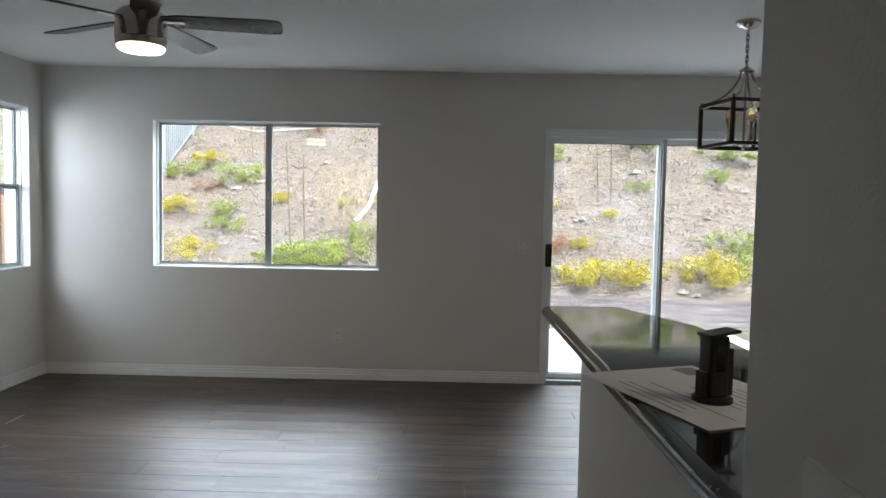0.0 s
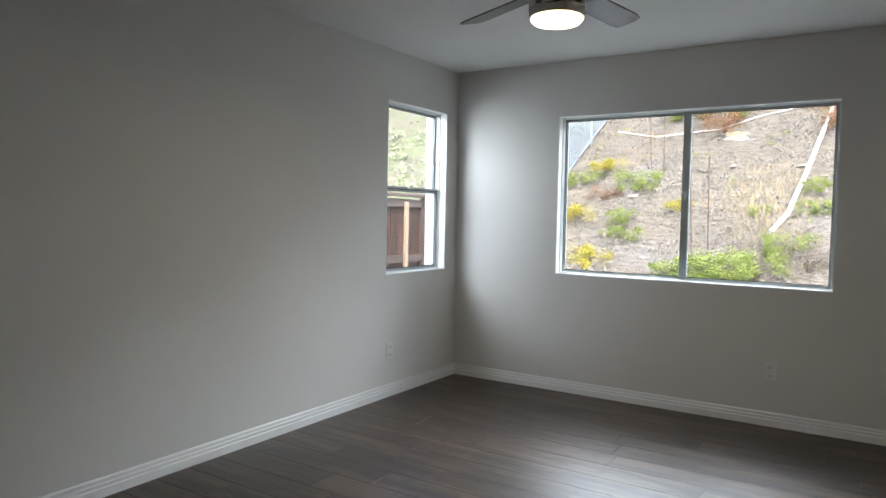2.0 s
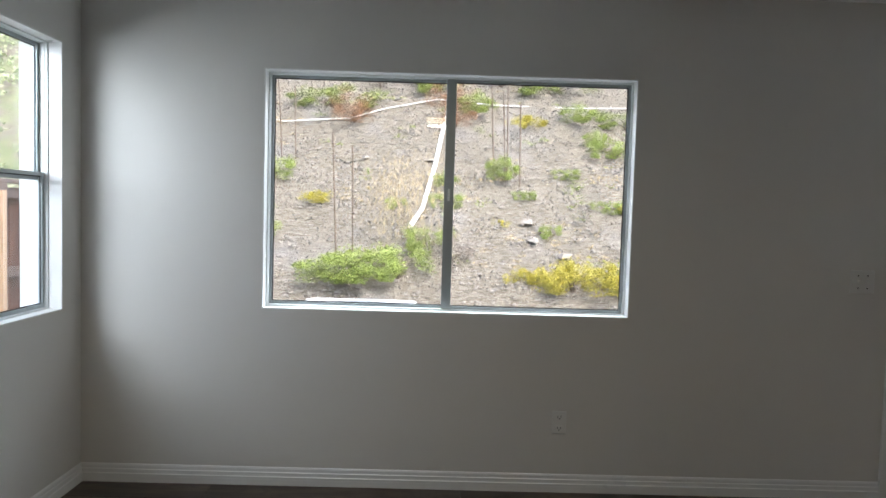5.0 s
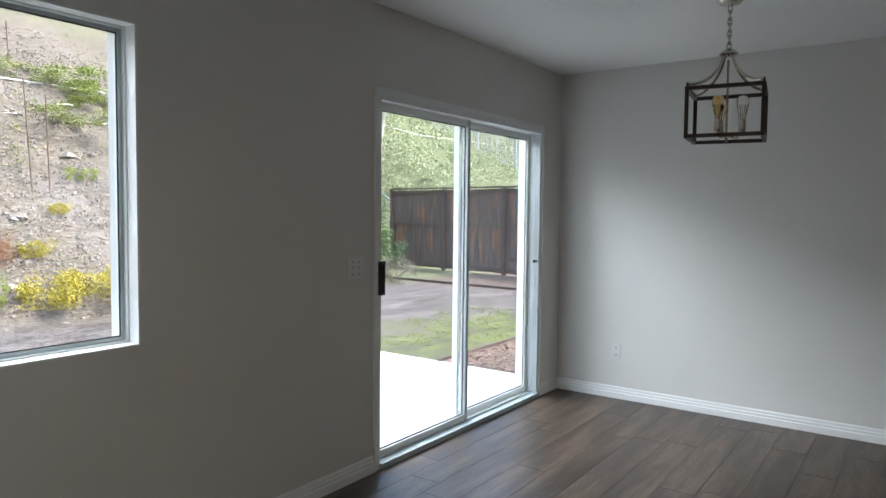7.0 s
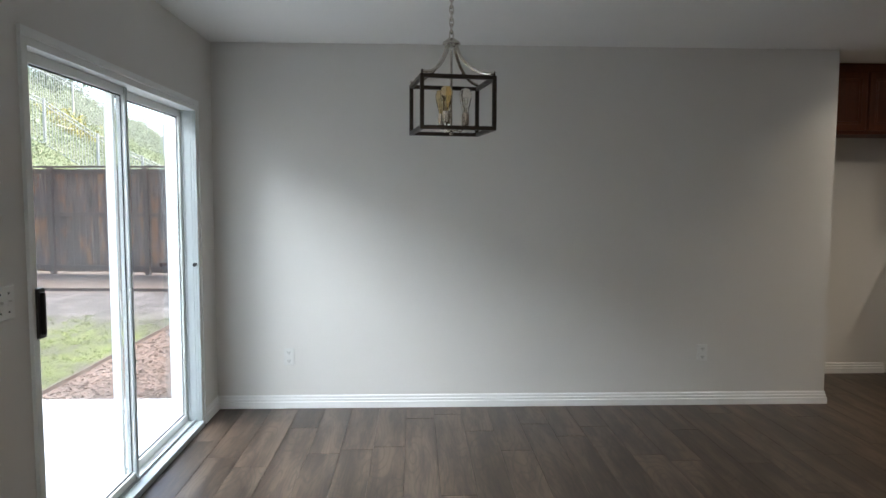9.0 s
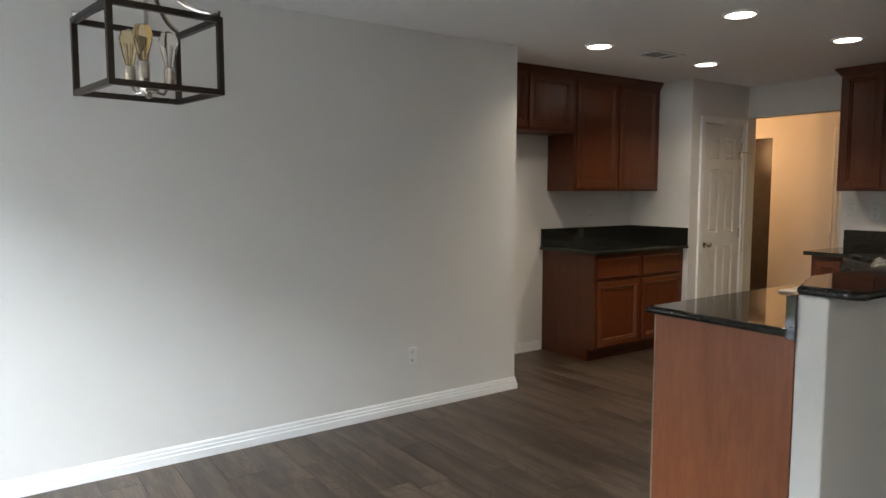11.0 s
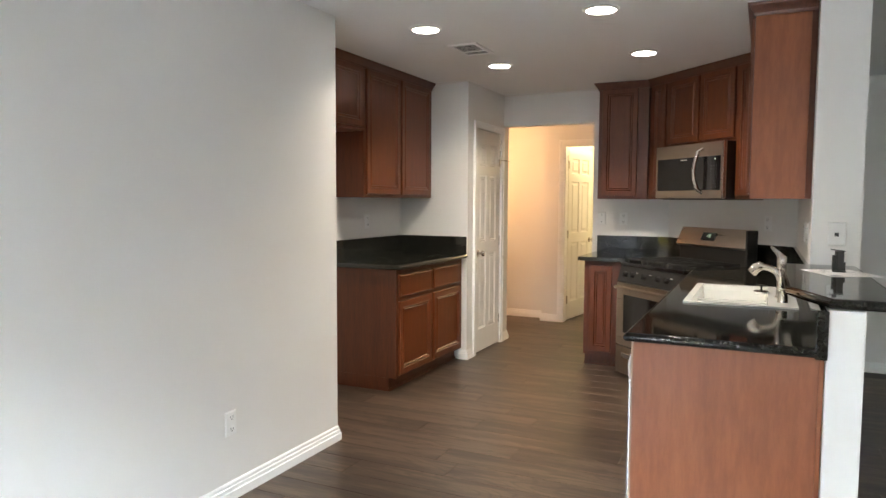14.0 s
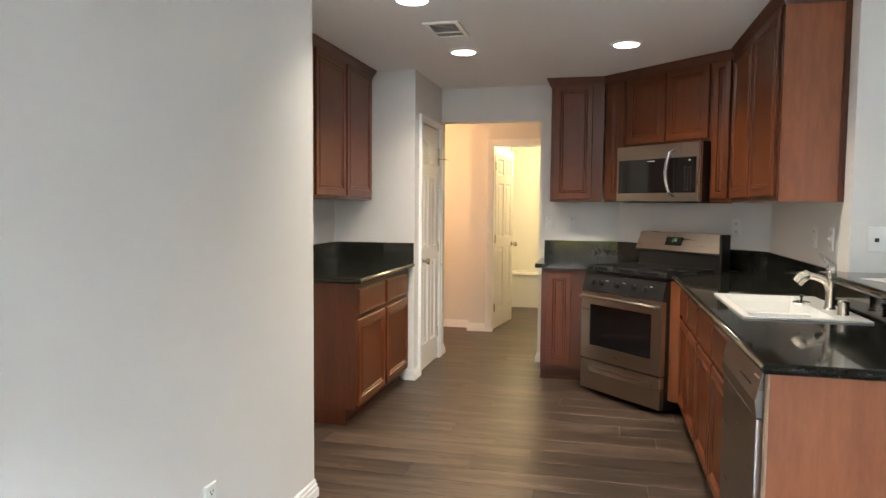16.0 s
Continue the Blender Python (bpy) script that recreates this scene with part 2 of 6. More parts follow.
def board_material():
    """Grey-brown boards on which orange unweathered wood shows in streaks and small pale knots."""
    m, t, b = nodes_of("weathered_fence_boards")
    g = t.nodes.new("ShaderNodeNewGeometry")
    oi = t.nodes.new("ShaderNodeObjectInfo")
    shift = t.nodes.new("ShaderNodeVectorMath")
    shift.operation = "SCALE"
    shift.inputs[0].default_value = (41, 67, 3)
    link(t, oi.outputs["Random"], shift.inputs["Scale"])
    grain = noise_node(t, mapped(t, g.outputs["Position"], (22, 22, 1.2), shift.outputs[0]), 1.4, 7, 0.7)
    c = ramp(t, grain.outputs[0], [(0.36, (0.045, 0.028, 0.024)), (0.5, (0.12, 0.085, 0.072)), (0.64, (0.23, 0.18, 0.16))])
    streak = noise_node(t, mapped(t, g.outputs["Position"], (2.6, 2.6, 0.8), shift.outputs[0]), 1.5, 5, 0.65)
    c = mix(t, ramp(t, streak.outputs[0], [(0.50, (0, 0, 0)), (0.62, (1, 1, 1))]), c, mix(t, grain.outputs[0], (0.18, 0.08, 0.038), (0.42, 0.22, 0.115)))
    knots = t.nodes.new("ShaderNodeTexVoronoi")
    knots.inputs["Scale"].default_value = 4.5
    link(t, mapped(t, g.outputs["Position"], (1.2, 1.2, 1.0)), knots.inputs["Vector"])
    c = mix(t, ramp(t, knots.outputs["Distance"], [(0.07, (1, 1, 1)), (0.10, (0, 0, 0))]), c, (0.42, 0.33, 0.28))
    link(t, c, b.inputs["Base Color"])
    b.inputs["Roughness"].default_value = 0.85
    bump_node(t, b, grain.outputs[0], 0.5, 0.003)
    return m


FENCEBOARD = board_material()


def granite():
    m, t, b = nodes_of("black_granite")
    g = t.nodes.new("ShaderNodeNewGeometry")
    n1 = noise_node(t, g.outputs["Position"], 140, 5, 0.7)
    n2 = noise_node(t, g.outputs["Position"], 6, 3)
    vo = t.nodes.new("ShaderNodeTexVoronoi")
    vo.inputs["Scale"].default_value = 260
    link(t, g.outputs["Position"], vo.inputs["Vector"])
    c1 = ramp(t, n1.outputs[0], [(0.42, (0.007, 0.007, 0.006)), (0.56, (0.017, 0.017, 0.014)), (0.70, (0.085, 0.085, 0.066))])
    c = mix(t, 0.22, c1, ramp(t, vo.outputs[0], [(0.0, (0.10, 0.095, 0.07)), (0.3, (0.012, 0.013, 0.011))]))
    link(t, c, b.inputs["Base Color"])
    r = t.nodes.new("ShaderNodeMapRange")
    r.inputs[3].default_value, r.inputs[4].default_value = 0.035, 0.075
    link(t, n2.outputs[0], r.inputs[0])
    link(t, r.outputs[0], b.inputs["Roughness"])
    return m


GRANITE = granite()


def leaf_material(name, dark, light):
    m, t, b = nodes_of(name)
    g = t.nodes.new("ShaderNodeNewGeometry")
    c = ramp(t, g.outputs["Random Per Island"], [(0.0, dark), (1.0, light)])
    n = noise_node(t, g.outputs["Position"], 2.0)
    c = mix(t, n.outputs[0], c, tuple(0.6 * a + 0.4 * d for a, d in zip(light, dark)))
    link(t, c, b.inputs["Base Color"])
    b.inputs["Roughness"].default_value = 0.6
    b.inputs["Subsurface Weight"].default_value = 0.0
    return m


LEAF_GREEN = leaf_material("green_leaves", (0.09, 0.14, 0.03), (0.34, 0.41, 0.09))
LEAF_LAWN = leaf_material("lawn_blades", (0.10, 0.14, 0.03), (0.24, 0.30, 0.06))
LEAF_BUSH = leaf_material("blue_green_leaves", (0.08, 0.135, 0.055), (0.27, 0.37, 0.17))
LEAF_YELLOW = leaf_material("yellow_flowering_leaves", (0.16, 0.17, 0.03), (0.55, 0.46, 0.05))
LEAF_RED = leaf_material("rust_leaves", (0.16, 0.07, 0.035), (0.32, 0.17, 0.08))
LEAF_GREY = leaf_material("dry_twigs", (0.12, 0.10, 0.085), (0.26, 0.22, 0.18))
LEAF_STRAW = leaf_material("dry_straw", (0.34, 0.26, 0.14), (0.55, 0.44, 0.26))
LEAF_RIDGE = leaf_material("ridge_leaves", (0.10, 0.14, 0.085), (0.25, 0.32, 0.19))
LEAF_HILL = leaf_material("hillside_leaves", (0.22, 0.275, 0.15), (0.42, 0.48, 0.28))
BARK = plain("grey_brown_bark", (0.1, 0.075, 0.055), 0.85, var=0.3, scale=9, fine=60, bump=0.4)
ROCK = plain("grey_shale", (0.27, 0.25, 0.225), 0.9, var=0.3, scale=6, fine=30, bump=0.4, dist=0.01)
CHIP = plain("brown_bark_chips", (0.22, 0.155, 0.125), 0.9, var=0.45, scale=12, fine=40, bump=0.4, dist=0.006)


def ground_material():
    m, t, b = nodes_of("hillside_earth")
    g = t.nodes.new("ShaderNodeNewGeometry")
    pos = g.outputs["Position"]
    sep = t.nodes.new("ShaderNodeSeparateXYZ")
    link(t, pos, sep.inputs[0])

    def over(value, lo, hi, wobble=1.2, scale=0.5):
        n = noise_node(t, pos, scale, 4)
        a = t.nodes.new("ShaderNodeMath")
        a.operation = "MULTIPLY_ADD"
        link(t, n.outputs[0], a.inputs[0])
        a.inputs[1].default_value = wobble * 2
        a.inputs[2].default_value = -wobble
        s = t.nodes.new("ShaderNodeMath")
        s.operation = "ADD"
        link(t, a.outputs[0], s.inputs[0])
        link(t, value, s.inputs[1])
        r = t.nodes.new("ShaderNodeMapRange")
        r.inputs[1].default_value, r.inputs[2].default_value = lo, hi
        link(t, s.outputs[0], r.inputs[0])
        return r.outputs[0]

    shale_n = noise_node(t, mapped(t, pos, (1.5, 2.2, 8)), 5.5, 12, 0.82)
    shale = ramp(t, shale_n.outputs[0], [(0.36, (0.05, 0.04, 0.028)), (0.45, (0.17, 0.145, 0.108)), (0.54, (0.31, 0.28, 0.225)), (0.66, (0.46, 0.44, 0.385))])
    grey = ramp(t, noise_node(t, pos, 0.8, 5).outputs[0], [(0.55, (0, 0, 0)), (0.68, (1, 1, 1))])
    shale = mix(t, 0.5, shale, mix(t, grey, shale, (0.32, 0.315, 0.32)))
    green = ramp(t, noise_node(t, mapped(t, pos, (1, 1, 2)), 2.6, 10, 0.8).outputs[0], [(0.36, (0.12, 0.145, 0.075)), (0.48, (0.215, 0.25, 0.13)), (0.58, (0.31, 0.335, 0.19)), (0.70, (0.42, 0.40, 0.26))])
    slope = mix(t, over(sep.outputs[0], 10.5, 13.0, 2.0), shale, green)
    slope = mix(t, over(sep.outputs[0], -3.2, -5.0, 1.0), slope, mix(t, ramp(t, noise_node(t, pos, 1.7, 6, 0.7).outputs[0], [(0.44, (0, 0, 0)), (0.56, (1, 1, 1))]), green, shale))
    slope = mix(t, over(sep.outputs[2], 5.4, 6.6, 1.5), slope, green)
    gravel_n = mix(t, 0.5, noise_node(t, mapped(t, pos, (0.5, 1.4, 1)), 3.0, 10, 0.75).outputs[0], noise_node(t, pos, 22, 6, 0.8).outputs[0])
    gravel = ramp(t, gravel_n, [(0.43, (0.05, 0.042, 0.040)), (0.48, (0.125, 0.112, 0.108)), (0.53, (0.22, 0.20, 0.192)), (0.60, (0.40, 0.36, 0.33))])
    lawn = ramp(t, noise_node(t, mapped(t, pos, (0.6, 1.5, 1)), 3.2, 10, 0.8).outputs[0], [(0.40, (0.085, 0.075, 0.068)), (0.49, (0.12, 0.135, 0.05)), (0.60, (0.22, 0.27, 0.07))])
    flat = mix(t, over(sep.outputs[0], 12.6, 12.9, 0.1), gravel, (0.20, 0.155, 0.13))
    patch = mix(t, over(sep.outputs[1], 4.1, 2.6, 0.9, 0.9), gravel, lawn)
    flat = mix(t, over(sep.outputs[0], 11.0, 9.3, 0.8), flat, patch)
    c = mix(t, over(sep.outputs[1], 6.4, 7.1, 0.5), flat, slope)
    c = mix(t, 1.0, c, (0.70, 0.70, 0.70), "MULTIPLY")
    link(t, c, b.inputs["Base Color"])
    b.inputs["Roughness"].default_value = 0.95
    n = noise_node(t, mapped(t, pos, (1.3, 2.2, 7)), 3.5, 10, 0.8)
    bump_node(t, b, n.outputs[0], 0.7, 0.07)
    return m


GROUND = ground_material()
FENCEBLUE = plain("blue_grey_enamel", (0.27, 0.33, 0.38), 0.5, var=0.12, scale=3, bump=0)
SLATS = FENCEBLUE
FENCEPALE = plain("pale_grey_enamel", (0.42, 0.45, 0.46), 0.5, var=0.1, scale=3, bump=0)


# ---- builders ----
def as_mesh(name, bm, materials, smooth=False):
    me = bpy.data.meshes.new(name)
    bmesh.ops.recalc_face_normals(bm, faces=bm.faces)
    bm.to_mesh(me)
    bm.free()
    for m in materials if isinstance(materials, (list, tuple)) else [materials]:
        me.materials.append(m)
    if smooth:
        me.polygons.foreach_set("use_smooth", [True] * len(me.polygons))
        me.set_sharp_from_angle(angle=radians(35))
    return me


def part(name, bm, material, parent=None, label="", kind="", smooth=False):
    ob = new(name, as_mesh(name, bm, material, smooth))
    ob.parent = parent
    return tagged(ob, label=label, kind=kind)


def structure(name, bm, material, smooth=False):
    return part(name, bm, material, None, "", "structure", smooth)


def thing(name, label, category, place=(0, 0, 0), rz=0, group=""):
    e = new(name)
    e.matrix_world = pose(*place, 0, 0, rz)
    return tagged(e, label=label, category=category, group=group)


def box(bm, a, b, bevel=0.0):
    (x0, y0, z0), (x1, y1, z1) = a, b
    v = [bm.verts.new(p) for p in ((x0, y0, z0), (x1, y0, z0), (x1, y1, z0), (x0, y1, z0), (x0, y0, z1), (x1, y0, z1), (x1, y1, z1), (x0, y1, z1))]
    fs = [bm.faces.new([v[i] for i in q]) for q in ((0, 3, 2, 1), (4, 5, 6, 7), (0, 1, 5, 4), (1, 2, 6, 5), (2, 3, 7, 6), (3, 0, 4, 7))]
    if bevel:
        edges = {e for f in fs for e in f.edges}
        bmesh.ops.bevel(bm, geom=list(edges), offset=bevel, segments=2, affect="EDGES", profile=0.6)
    return bm


def boxes(*pairs, bevel=0.0):
    bm = bmesh.new()
    for a, b in pairs:
        box(bm, a, b, bevel)
    return bm


def tube(bm, pts, r, sides=10, cap=True):
    """A round bar along points; r a number or one per point."""
    rs = r if isinstance(r, (list, tuple)) else [r] * len(pts)
    pts = [Vector(p) for p in pts]
    rings = []
    up = None
    for i, p in enumerate(pts):
        d = (pts[min(i + 1, len(pts) - 1)] - pts[max(i - 1, 0)]).normalized()
        if up is None:
            up = Vector((0, 0, 1)) if abs(d.z) < 0.9 else Vector((1, 0, 0))
        s = d.cross(up).normalized()
        up = s.cross(d).normalized()
        rings.append([bm.verts.new(p + (s * math.cos(k * math.tau / sides) + up * math.sin(k * math.tau / sides)) * rs[i]) for k in range(sides)])
    for a, b in zip(rings, rings[1:]):
        for k in range(sides):
            bm.faces.new((a[k], a[(k + 1) % sides], b[(k + 1) % sides], b[k]))
    if cap:
        bm.faces.new(rings[0][::-1])
        bm.faces.new(rings[-1])
    return bm


def lathe(bm, profile, centre=(0, 0, 0), sides=24, cap=True):
    """(radius, height) pairs turned about z."""
    cx, cy, cz = centre
    rings = []
    for r, z in profile:
        if r < 1e-5:
            rings.append([bm.verts.new((cx, cy, cz + z))])
        else:
            rings.append([bm.verts.new((cx + r * math.cos(k * math.tau / sides), cy + r * math.sin(k * math.tau / sides), cz + z)) for k in range(sides)])
    for a, b in zip(rings, rings[1:]):
        for k in range(sides):
            q = [a[k % len(a)], a[(k + 1) % len(a)], b[(k + 1) % len(b)], b[k % len(b)]]
            q = list(dict.fromkeys(q))
            if len(q) > 2:
                bm.faces.new(q)
    for ring, flip in ((rings[0], True), (rings[-1], False)):
        if cap and len(ring) > 2:
            bm.faces.new(ring[::-1] if flip else ring)
    return bm


def sweep(path, profile, closed=False):
    """profile (out, up) carried along a plan path of (x, y); out is to the path's right."""
    bm = bmesh.new()
    n = len(path)
    rings = []
    for i, (x, y) in enumerate(path):
        p = Vector((x, y))
        a = Vector(path[i - 1]) if (i > 0 or closed) else None
        c = Vector(path[(i + 1) % n]) if (i < n - 1 or closed) else None
        d1 = (p - a).normalized() if a is not None else None
        d2 = (c - p).normalized() if c is not None else None
        d1, d2 = d1 or d2, d2 or d1
        r1, r2 = Vector((d1.y, -d1.x)), Vector((d2.y, -d2.x))
        m = (r1 + r2).normalized()
        m /= max(m.dot(r1), 0.3)
        rings.append([bm.verts.new((x + m.x * o, y + m.y * o, u)) for o, u in profile])
    pairs = list(zip(rings, rings[1:])) + ([(rings[-1], rings[0])] if closed else [])
    k = len(profile)
    for a, b in pairs:
        for j in range(k):
            bm.faces.new((a[j], a[(j + 1) % k], b[(j + 1) % k], b[j]))
    if not closed:
        bm.faces.new(rings[0][::-1])
        bm.faces.new(rings[-1])
    return bm


def slab(us, zs, y0, y1, holes=(), us_extra=(), bm=None, swap=False):
    """A wall from u0 to u1 and z0 to z1, from y0 to y1 thick, with holes (ua, ub, za, zb). swap: u runs along y."""
    bm = bm or bmesh.new()
    ucut = sorted({us[0], us[1], *us_extra, *(h[0] for h in holes), *(h[1] for h in holes)})
    zcut = sorted({zs[0], zs[1], *(h[2] for h in holes), *(h[3] for h in holes)})
    ucut = [u for u in ucut if us[0] <= u <= us[1]]
    zcut = [z for z in zcut if zs[0] <= z <= zs[1]]
    solid = {}
    for i in range(len(ucut) - 1):
        for j in range(len(zcut) - 1):
            um, zm = (ucut[i] + ucut[i + 1]) / 2, (zcut[j] + zcut[j + 1]) / 2
            solid[i, j] = not any(h[0] < um < h[1] and h[2] < zm < h[3] for h in holes)
    cache = {}

    def v(u, y, z):
        key = (round(u, 5), round(y, 5), round(z, 5))
        if key not in cache:
            cache[key] = bm.verts.new((y, u, z) if swap else (u, y, z))
        return cache[key]

    for (i, j), s in solid.items():
        if not s:
            continue
        a, b, c, d = ucut[i], ucut[i + 1], zcut[j], zcut[j + 1]
        bm.faces.new((v(a, y0, c), v(b, y0, c), v(b, y0, d), v(a, y0, d)))
        bm.faces.new((v(a, y1, c), v(a, y1, d), v(b, y1, d), v(b, y1, c)))
        for (di, dj), q in (((-1, 0), ((a, c), (a, d))), ((1, 0), ((b, c), (b, d))), ((0, -1), ((a, c), (b, c))), ((0, 1), ((a, d), (b, d)))):
            if not solid.get((i + di, j + dj), False):
                (u1, z1), (u2, z2) = q
                bm.faces.new((v(u1, y0, z1), v(u2, y0, z2), v(u2, y1, z2), v(u1, y1, z1)))
    return bm


def prism(points, z0, z1, hole=None):
    """A slab with an outline in plan and at most one hole."""
    from mathutils.geometry import tessellate_polygon
    loops = [[Vector((x, y, 0)) for x, y in points]] + ([[Vector((x, y, 0)) for x, y in hole]] if hole else [])
    flat = [p for l in loops for p in l]
    bm = bmesh.new()
    top, bot = [bm.verts.new((p.x, p.y, z1)) for p in flat], [bm.verts.new((p.x, p.y, z0)) for p in flat]
    for tri in tessellate_polygon(loops):
        bm.faces.new([top[i] for i in tri])
        bm.faces.new([bot[i] for i in reversed(tri)])
    start = 0
    for l in loops:
        n = len(l)
        for i in range(n):
            a, b = start + i, start + (i + 1) % n
            bm.faces.new((bot[a], bot[b], top[b], top[a]))
        start += n
    return bm


def ringpanel(bm, x0, x1, z0, z1, rings, back):
    """A framed panel: rings of (inset, y) from the rim inwards; y = back closes it behind."""
    loops = []
    for inset, y in rings:
        loops.append([bm.verts.new(p) for p in ((x0 + inset, y, z0 + inset), (x1 - inset, y, z0 + inset), (x1 - inset, y, z1 - inset), (x0 + inset, y, z1 - inset))])
    first = [bm.verts.new(p) for p in ((x0, back, z0), (x1, back, z0), (x1, back, z1), (x0, back, z1))]
    loops.insert(0, first)
    for a, b in zip(loops, loops[1:]):
        for k in range(4):
            bm.faces.new((a[k], a[(k + 1) % 4], b[(k + 1) % 4], b[k]))
    bm.faces.new(first[::-1])
    bm.faces.new(loops[-1])
    return bm


# ---- shell ----
H = 2.44
NW_T = 0.2
X_E, Y_E_END, X_KE = 6.155, -4.21, 6.95
WIN_N, WIN_W, SLIDE = (0.875, 2.68, 0.875, 2.04), (-0.925, -0.16, 0.868, 2.095), (3.985, 5.845, 0.0, 1.99)
Y_PIER, X_PW, X_PE = -4.79, 3.50, 3.715
Y_S = -7.31

structure("wall_north", slab((-0.2, 7.1), (-0.15, H), 0.0, NW_T, [WIN_N, SLIDE]), WALL)
structure("wall_west", slab((-7.7, 0.0), (-0.15, H), -0.2, 0.0, [WIN_W], swap=True), WALL)
structure("wall_east", slab((Y_E_END, 0.0), (0, H), X_E, X_E + 0.12, swap=True), WALL)
structure("wall_alcove", boxes(((X_E + 0.12, Y_E_END, 0), (X_KE, Y_E_END + 0.12, H))), WALL)
structure("wall_kitchen_east", boxes(((X_KE, -6.41, 0), (X_KE + 0.12, Y_E_END + 0.12, H))), WALL)
structure("wall_pantry_stub", boxes(((6.28, -6.53, 0), (X_KE + 0.12, -6.41, H))), WALL)
structure("wall_pantry", slab((-7.45, -6.53), (0, H), 6.28, 6.38, [(-7.225, -6.595, 0, 2.06)], swap=True), WALL)
structure("wall_kitchen_south", slab((X_PE, 6.28), (0, H), -7.45, Y_S, [(5.385, 6.28, 0, 2.14)]), WALL)
structure("wall_kitchen_west", boxes(((X_PW, -7.45, 0), (X_PE, Y_PIER, H))), WALL)
structure("wall_diagonal", prism([(4.70, Y_S), (X_PE, Y_S), (X_PE, -6.325)], 0, H), WALL)
structure("wall_south", boxes(((-0.2, -7.7, 0), (X_PW, -7.5, H))), WALL)
structure("wall_knee", boxes(((3.625, Y_PIER, 0), (3.735, -3.44, 1.064)), bevel=0.008), WALL)
structure("wall_hall_door", slab((4.6, 6.267), (0, H), -8.74, -8.62, [(5.26, 6.02, 0, 2.05)]), WALL)
structure("wall_hall_south", boxes(((6.267, -8.92, 0), (6.86, -8.80, H))), WALL)
structure("wall_hall_jog", boxes(((6.167, -8.80, 0), (6.267, -8.74, H)), ((6.86, -8.92, 2.05), (7.7, -8.80, H)), ((7.7, -8.92, 0), (8.2, -8.80, H))), WALL)
structure("wall_hall_west", boxes(((4.5, -8.74, 0), (4.6, -7.45, H))), WALL)
structure("wall_hall_east", boxes(((8.1, -8.80, 0), (8.2, -7.45, H)), ((6.38, -7.55, 0), (8.2, -7.45, H))), WALL)
structure("wall_bath", boxes(((5.0, -11.3, 0), (5.1, -8.74, H)), ((6.167, -11.3, 0), (6.267, -8.92, H)), ((5.1, -11.3, 0), (6.167, -11.2, H))), WALL)
structure("wall_dark_room", boxes(((6.6, -10.2, 0), (8.2, -10.1, H)), ((8.1, -10.1, 0), (8.2, -8.92, H)), ((6.6, -10.1, 0), (6.7, -8.92, H))), WALL)
structure("ceiling", boxes(((-0.2, -11.3, H), (8.2, NW_T, H + 0.1))), CEIL)
structure("pantry_back", boxes(((7.0, -7.45, 0), (7.1, -6.53, H))), WALL)

BASE = [(0, 0), (0.017, 0), (0.017, 0.042), (0.0115, 0.045), (0.0115, 0.062), (0.0065, 0.065), (0.0065, 0.079), (0.003, 0.087), (0, 0.088)]
for pts in ([(3.967, 0), (0, 0), (0, -7.5), (X_PW, -7.5), (X_PW, Y_PIER), (3.625, Y_PIER), (3.625, -3.44), (3.735, -3.44)],
            [(6.95, -5.2), (6.95, Y_E_END), (X_E, Y_E_END), (X_E, 0), (5.850, 0)],
            [(6.28, -6.53), (6.28, -6.41), (6.36, -6.41)],
            [(6.38, -7.45), (6.28, -7.45), (6.28, -7.29)],
            [(5.31, Y_S), (5.385, Y_S), (5.385, -7.45)],
            [(6.082, -8.62), (6.267, -8.62), (6.267, -8.80), (6.86, -8.80)],
            [(5.1, -8.74), (5.1, -10.6)]):
    structure("baseboard", sweep(list(reversed(pts)), BASE), TRIM)


def casing(name, place, rz, u0, u1, top, w=0.058):
    """Stepped trim round a door opening; local x along the wall, local -y out of it."""
    bm = slab((u0 - w, u1 + w), (0, top + w), -0.016, 0.0, [(u0, u1, -1, top)])
    slab((u0 - w, u1 + w), (0, top + w), -0.022, -0.016, [(u0 - w * 0.62, u1 + w * 0.62, -1, top + w * 0.62)], bm=bm)
    ob = structure(name, bm, TRIM)
    ob.matrix_world = pose(*place, 0, 0, rz)
    return ob


casing("door_casing", (6.28, 0, 0), -90, 6.595, 7.225, 2.06)
casing("door_casing", (0, -8.62, 0), 180, -6.02, -5.26, 2.05)
structure("door_jamb", boxes(((6.005, -8.74, 0), (6.02, -8.62, 2.05)), ((5.26, -8.74, 0), (5.275, -8.62, 2.05)), ((5.275, -8.74, 2.035), (6.005, -8.62, 2.05))), TRIM)


# ---- doors and windows ----
def knob(parent, x, y, z, label="satin nickel door knob"):
    bm = bmesh.new()
    lathe(bm, [(0.031, 0), (0.031, 0.006), (0.012, 0.012), (0.012, 0.035), (0.026, 0.042), (0.029, 0.055), (0.022, 0.068), (0, 0.07)], sides=18)
    bmesh.ops.rotate(bm, verts=bm.verts, cent=(0, 0, 0), matrix=Matrix.Rotation(radians(90), 3, "X"))
    bmesh.ops.translate(bm, verts=bm.verts, vec=(x, y, z))
    return part("door_knob", bm, NICKEL, parent, label, smooth=True)


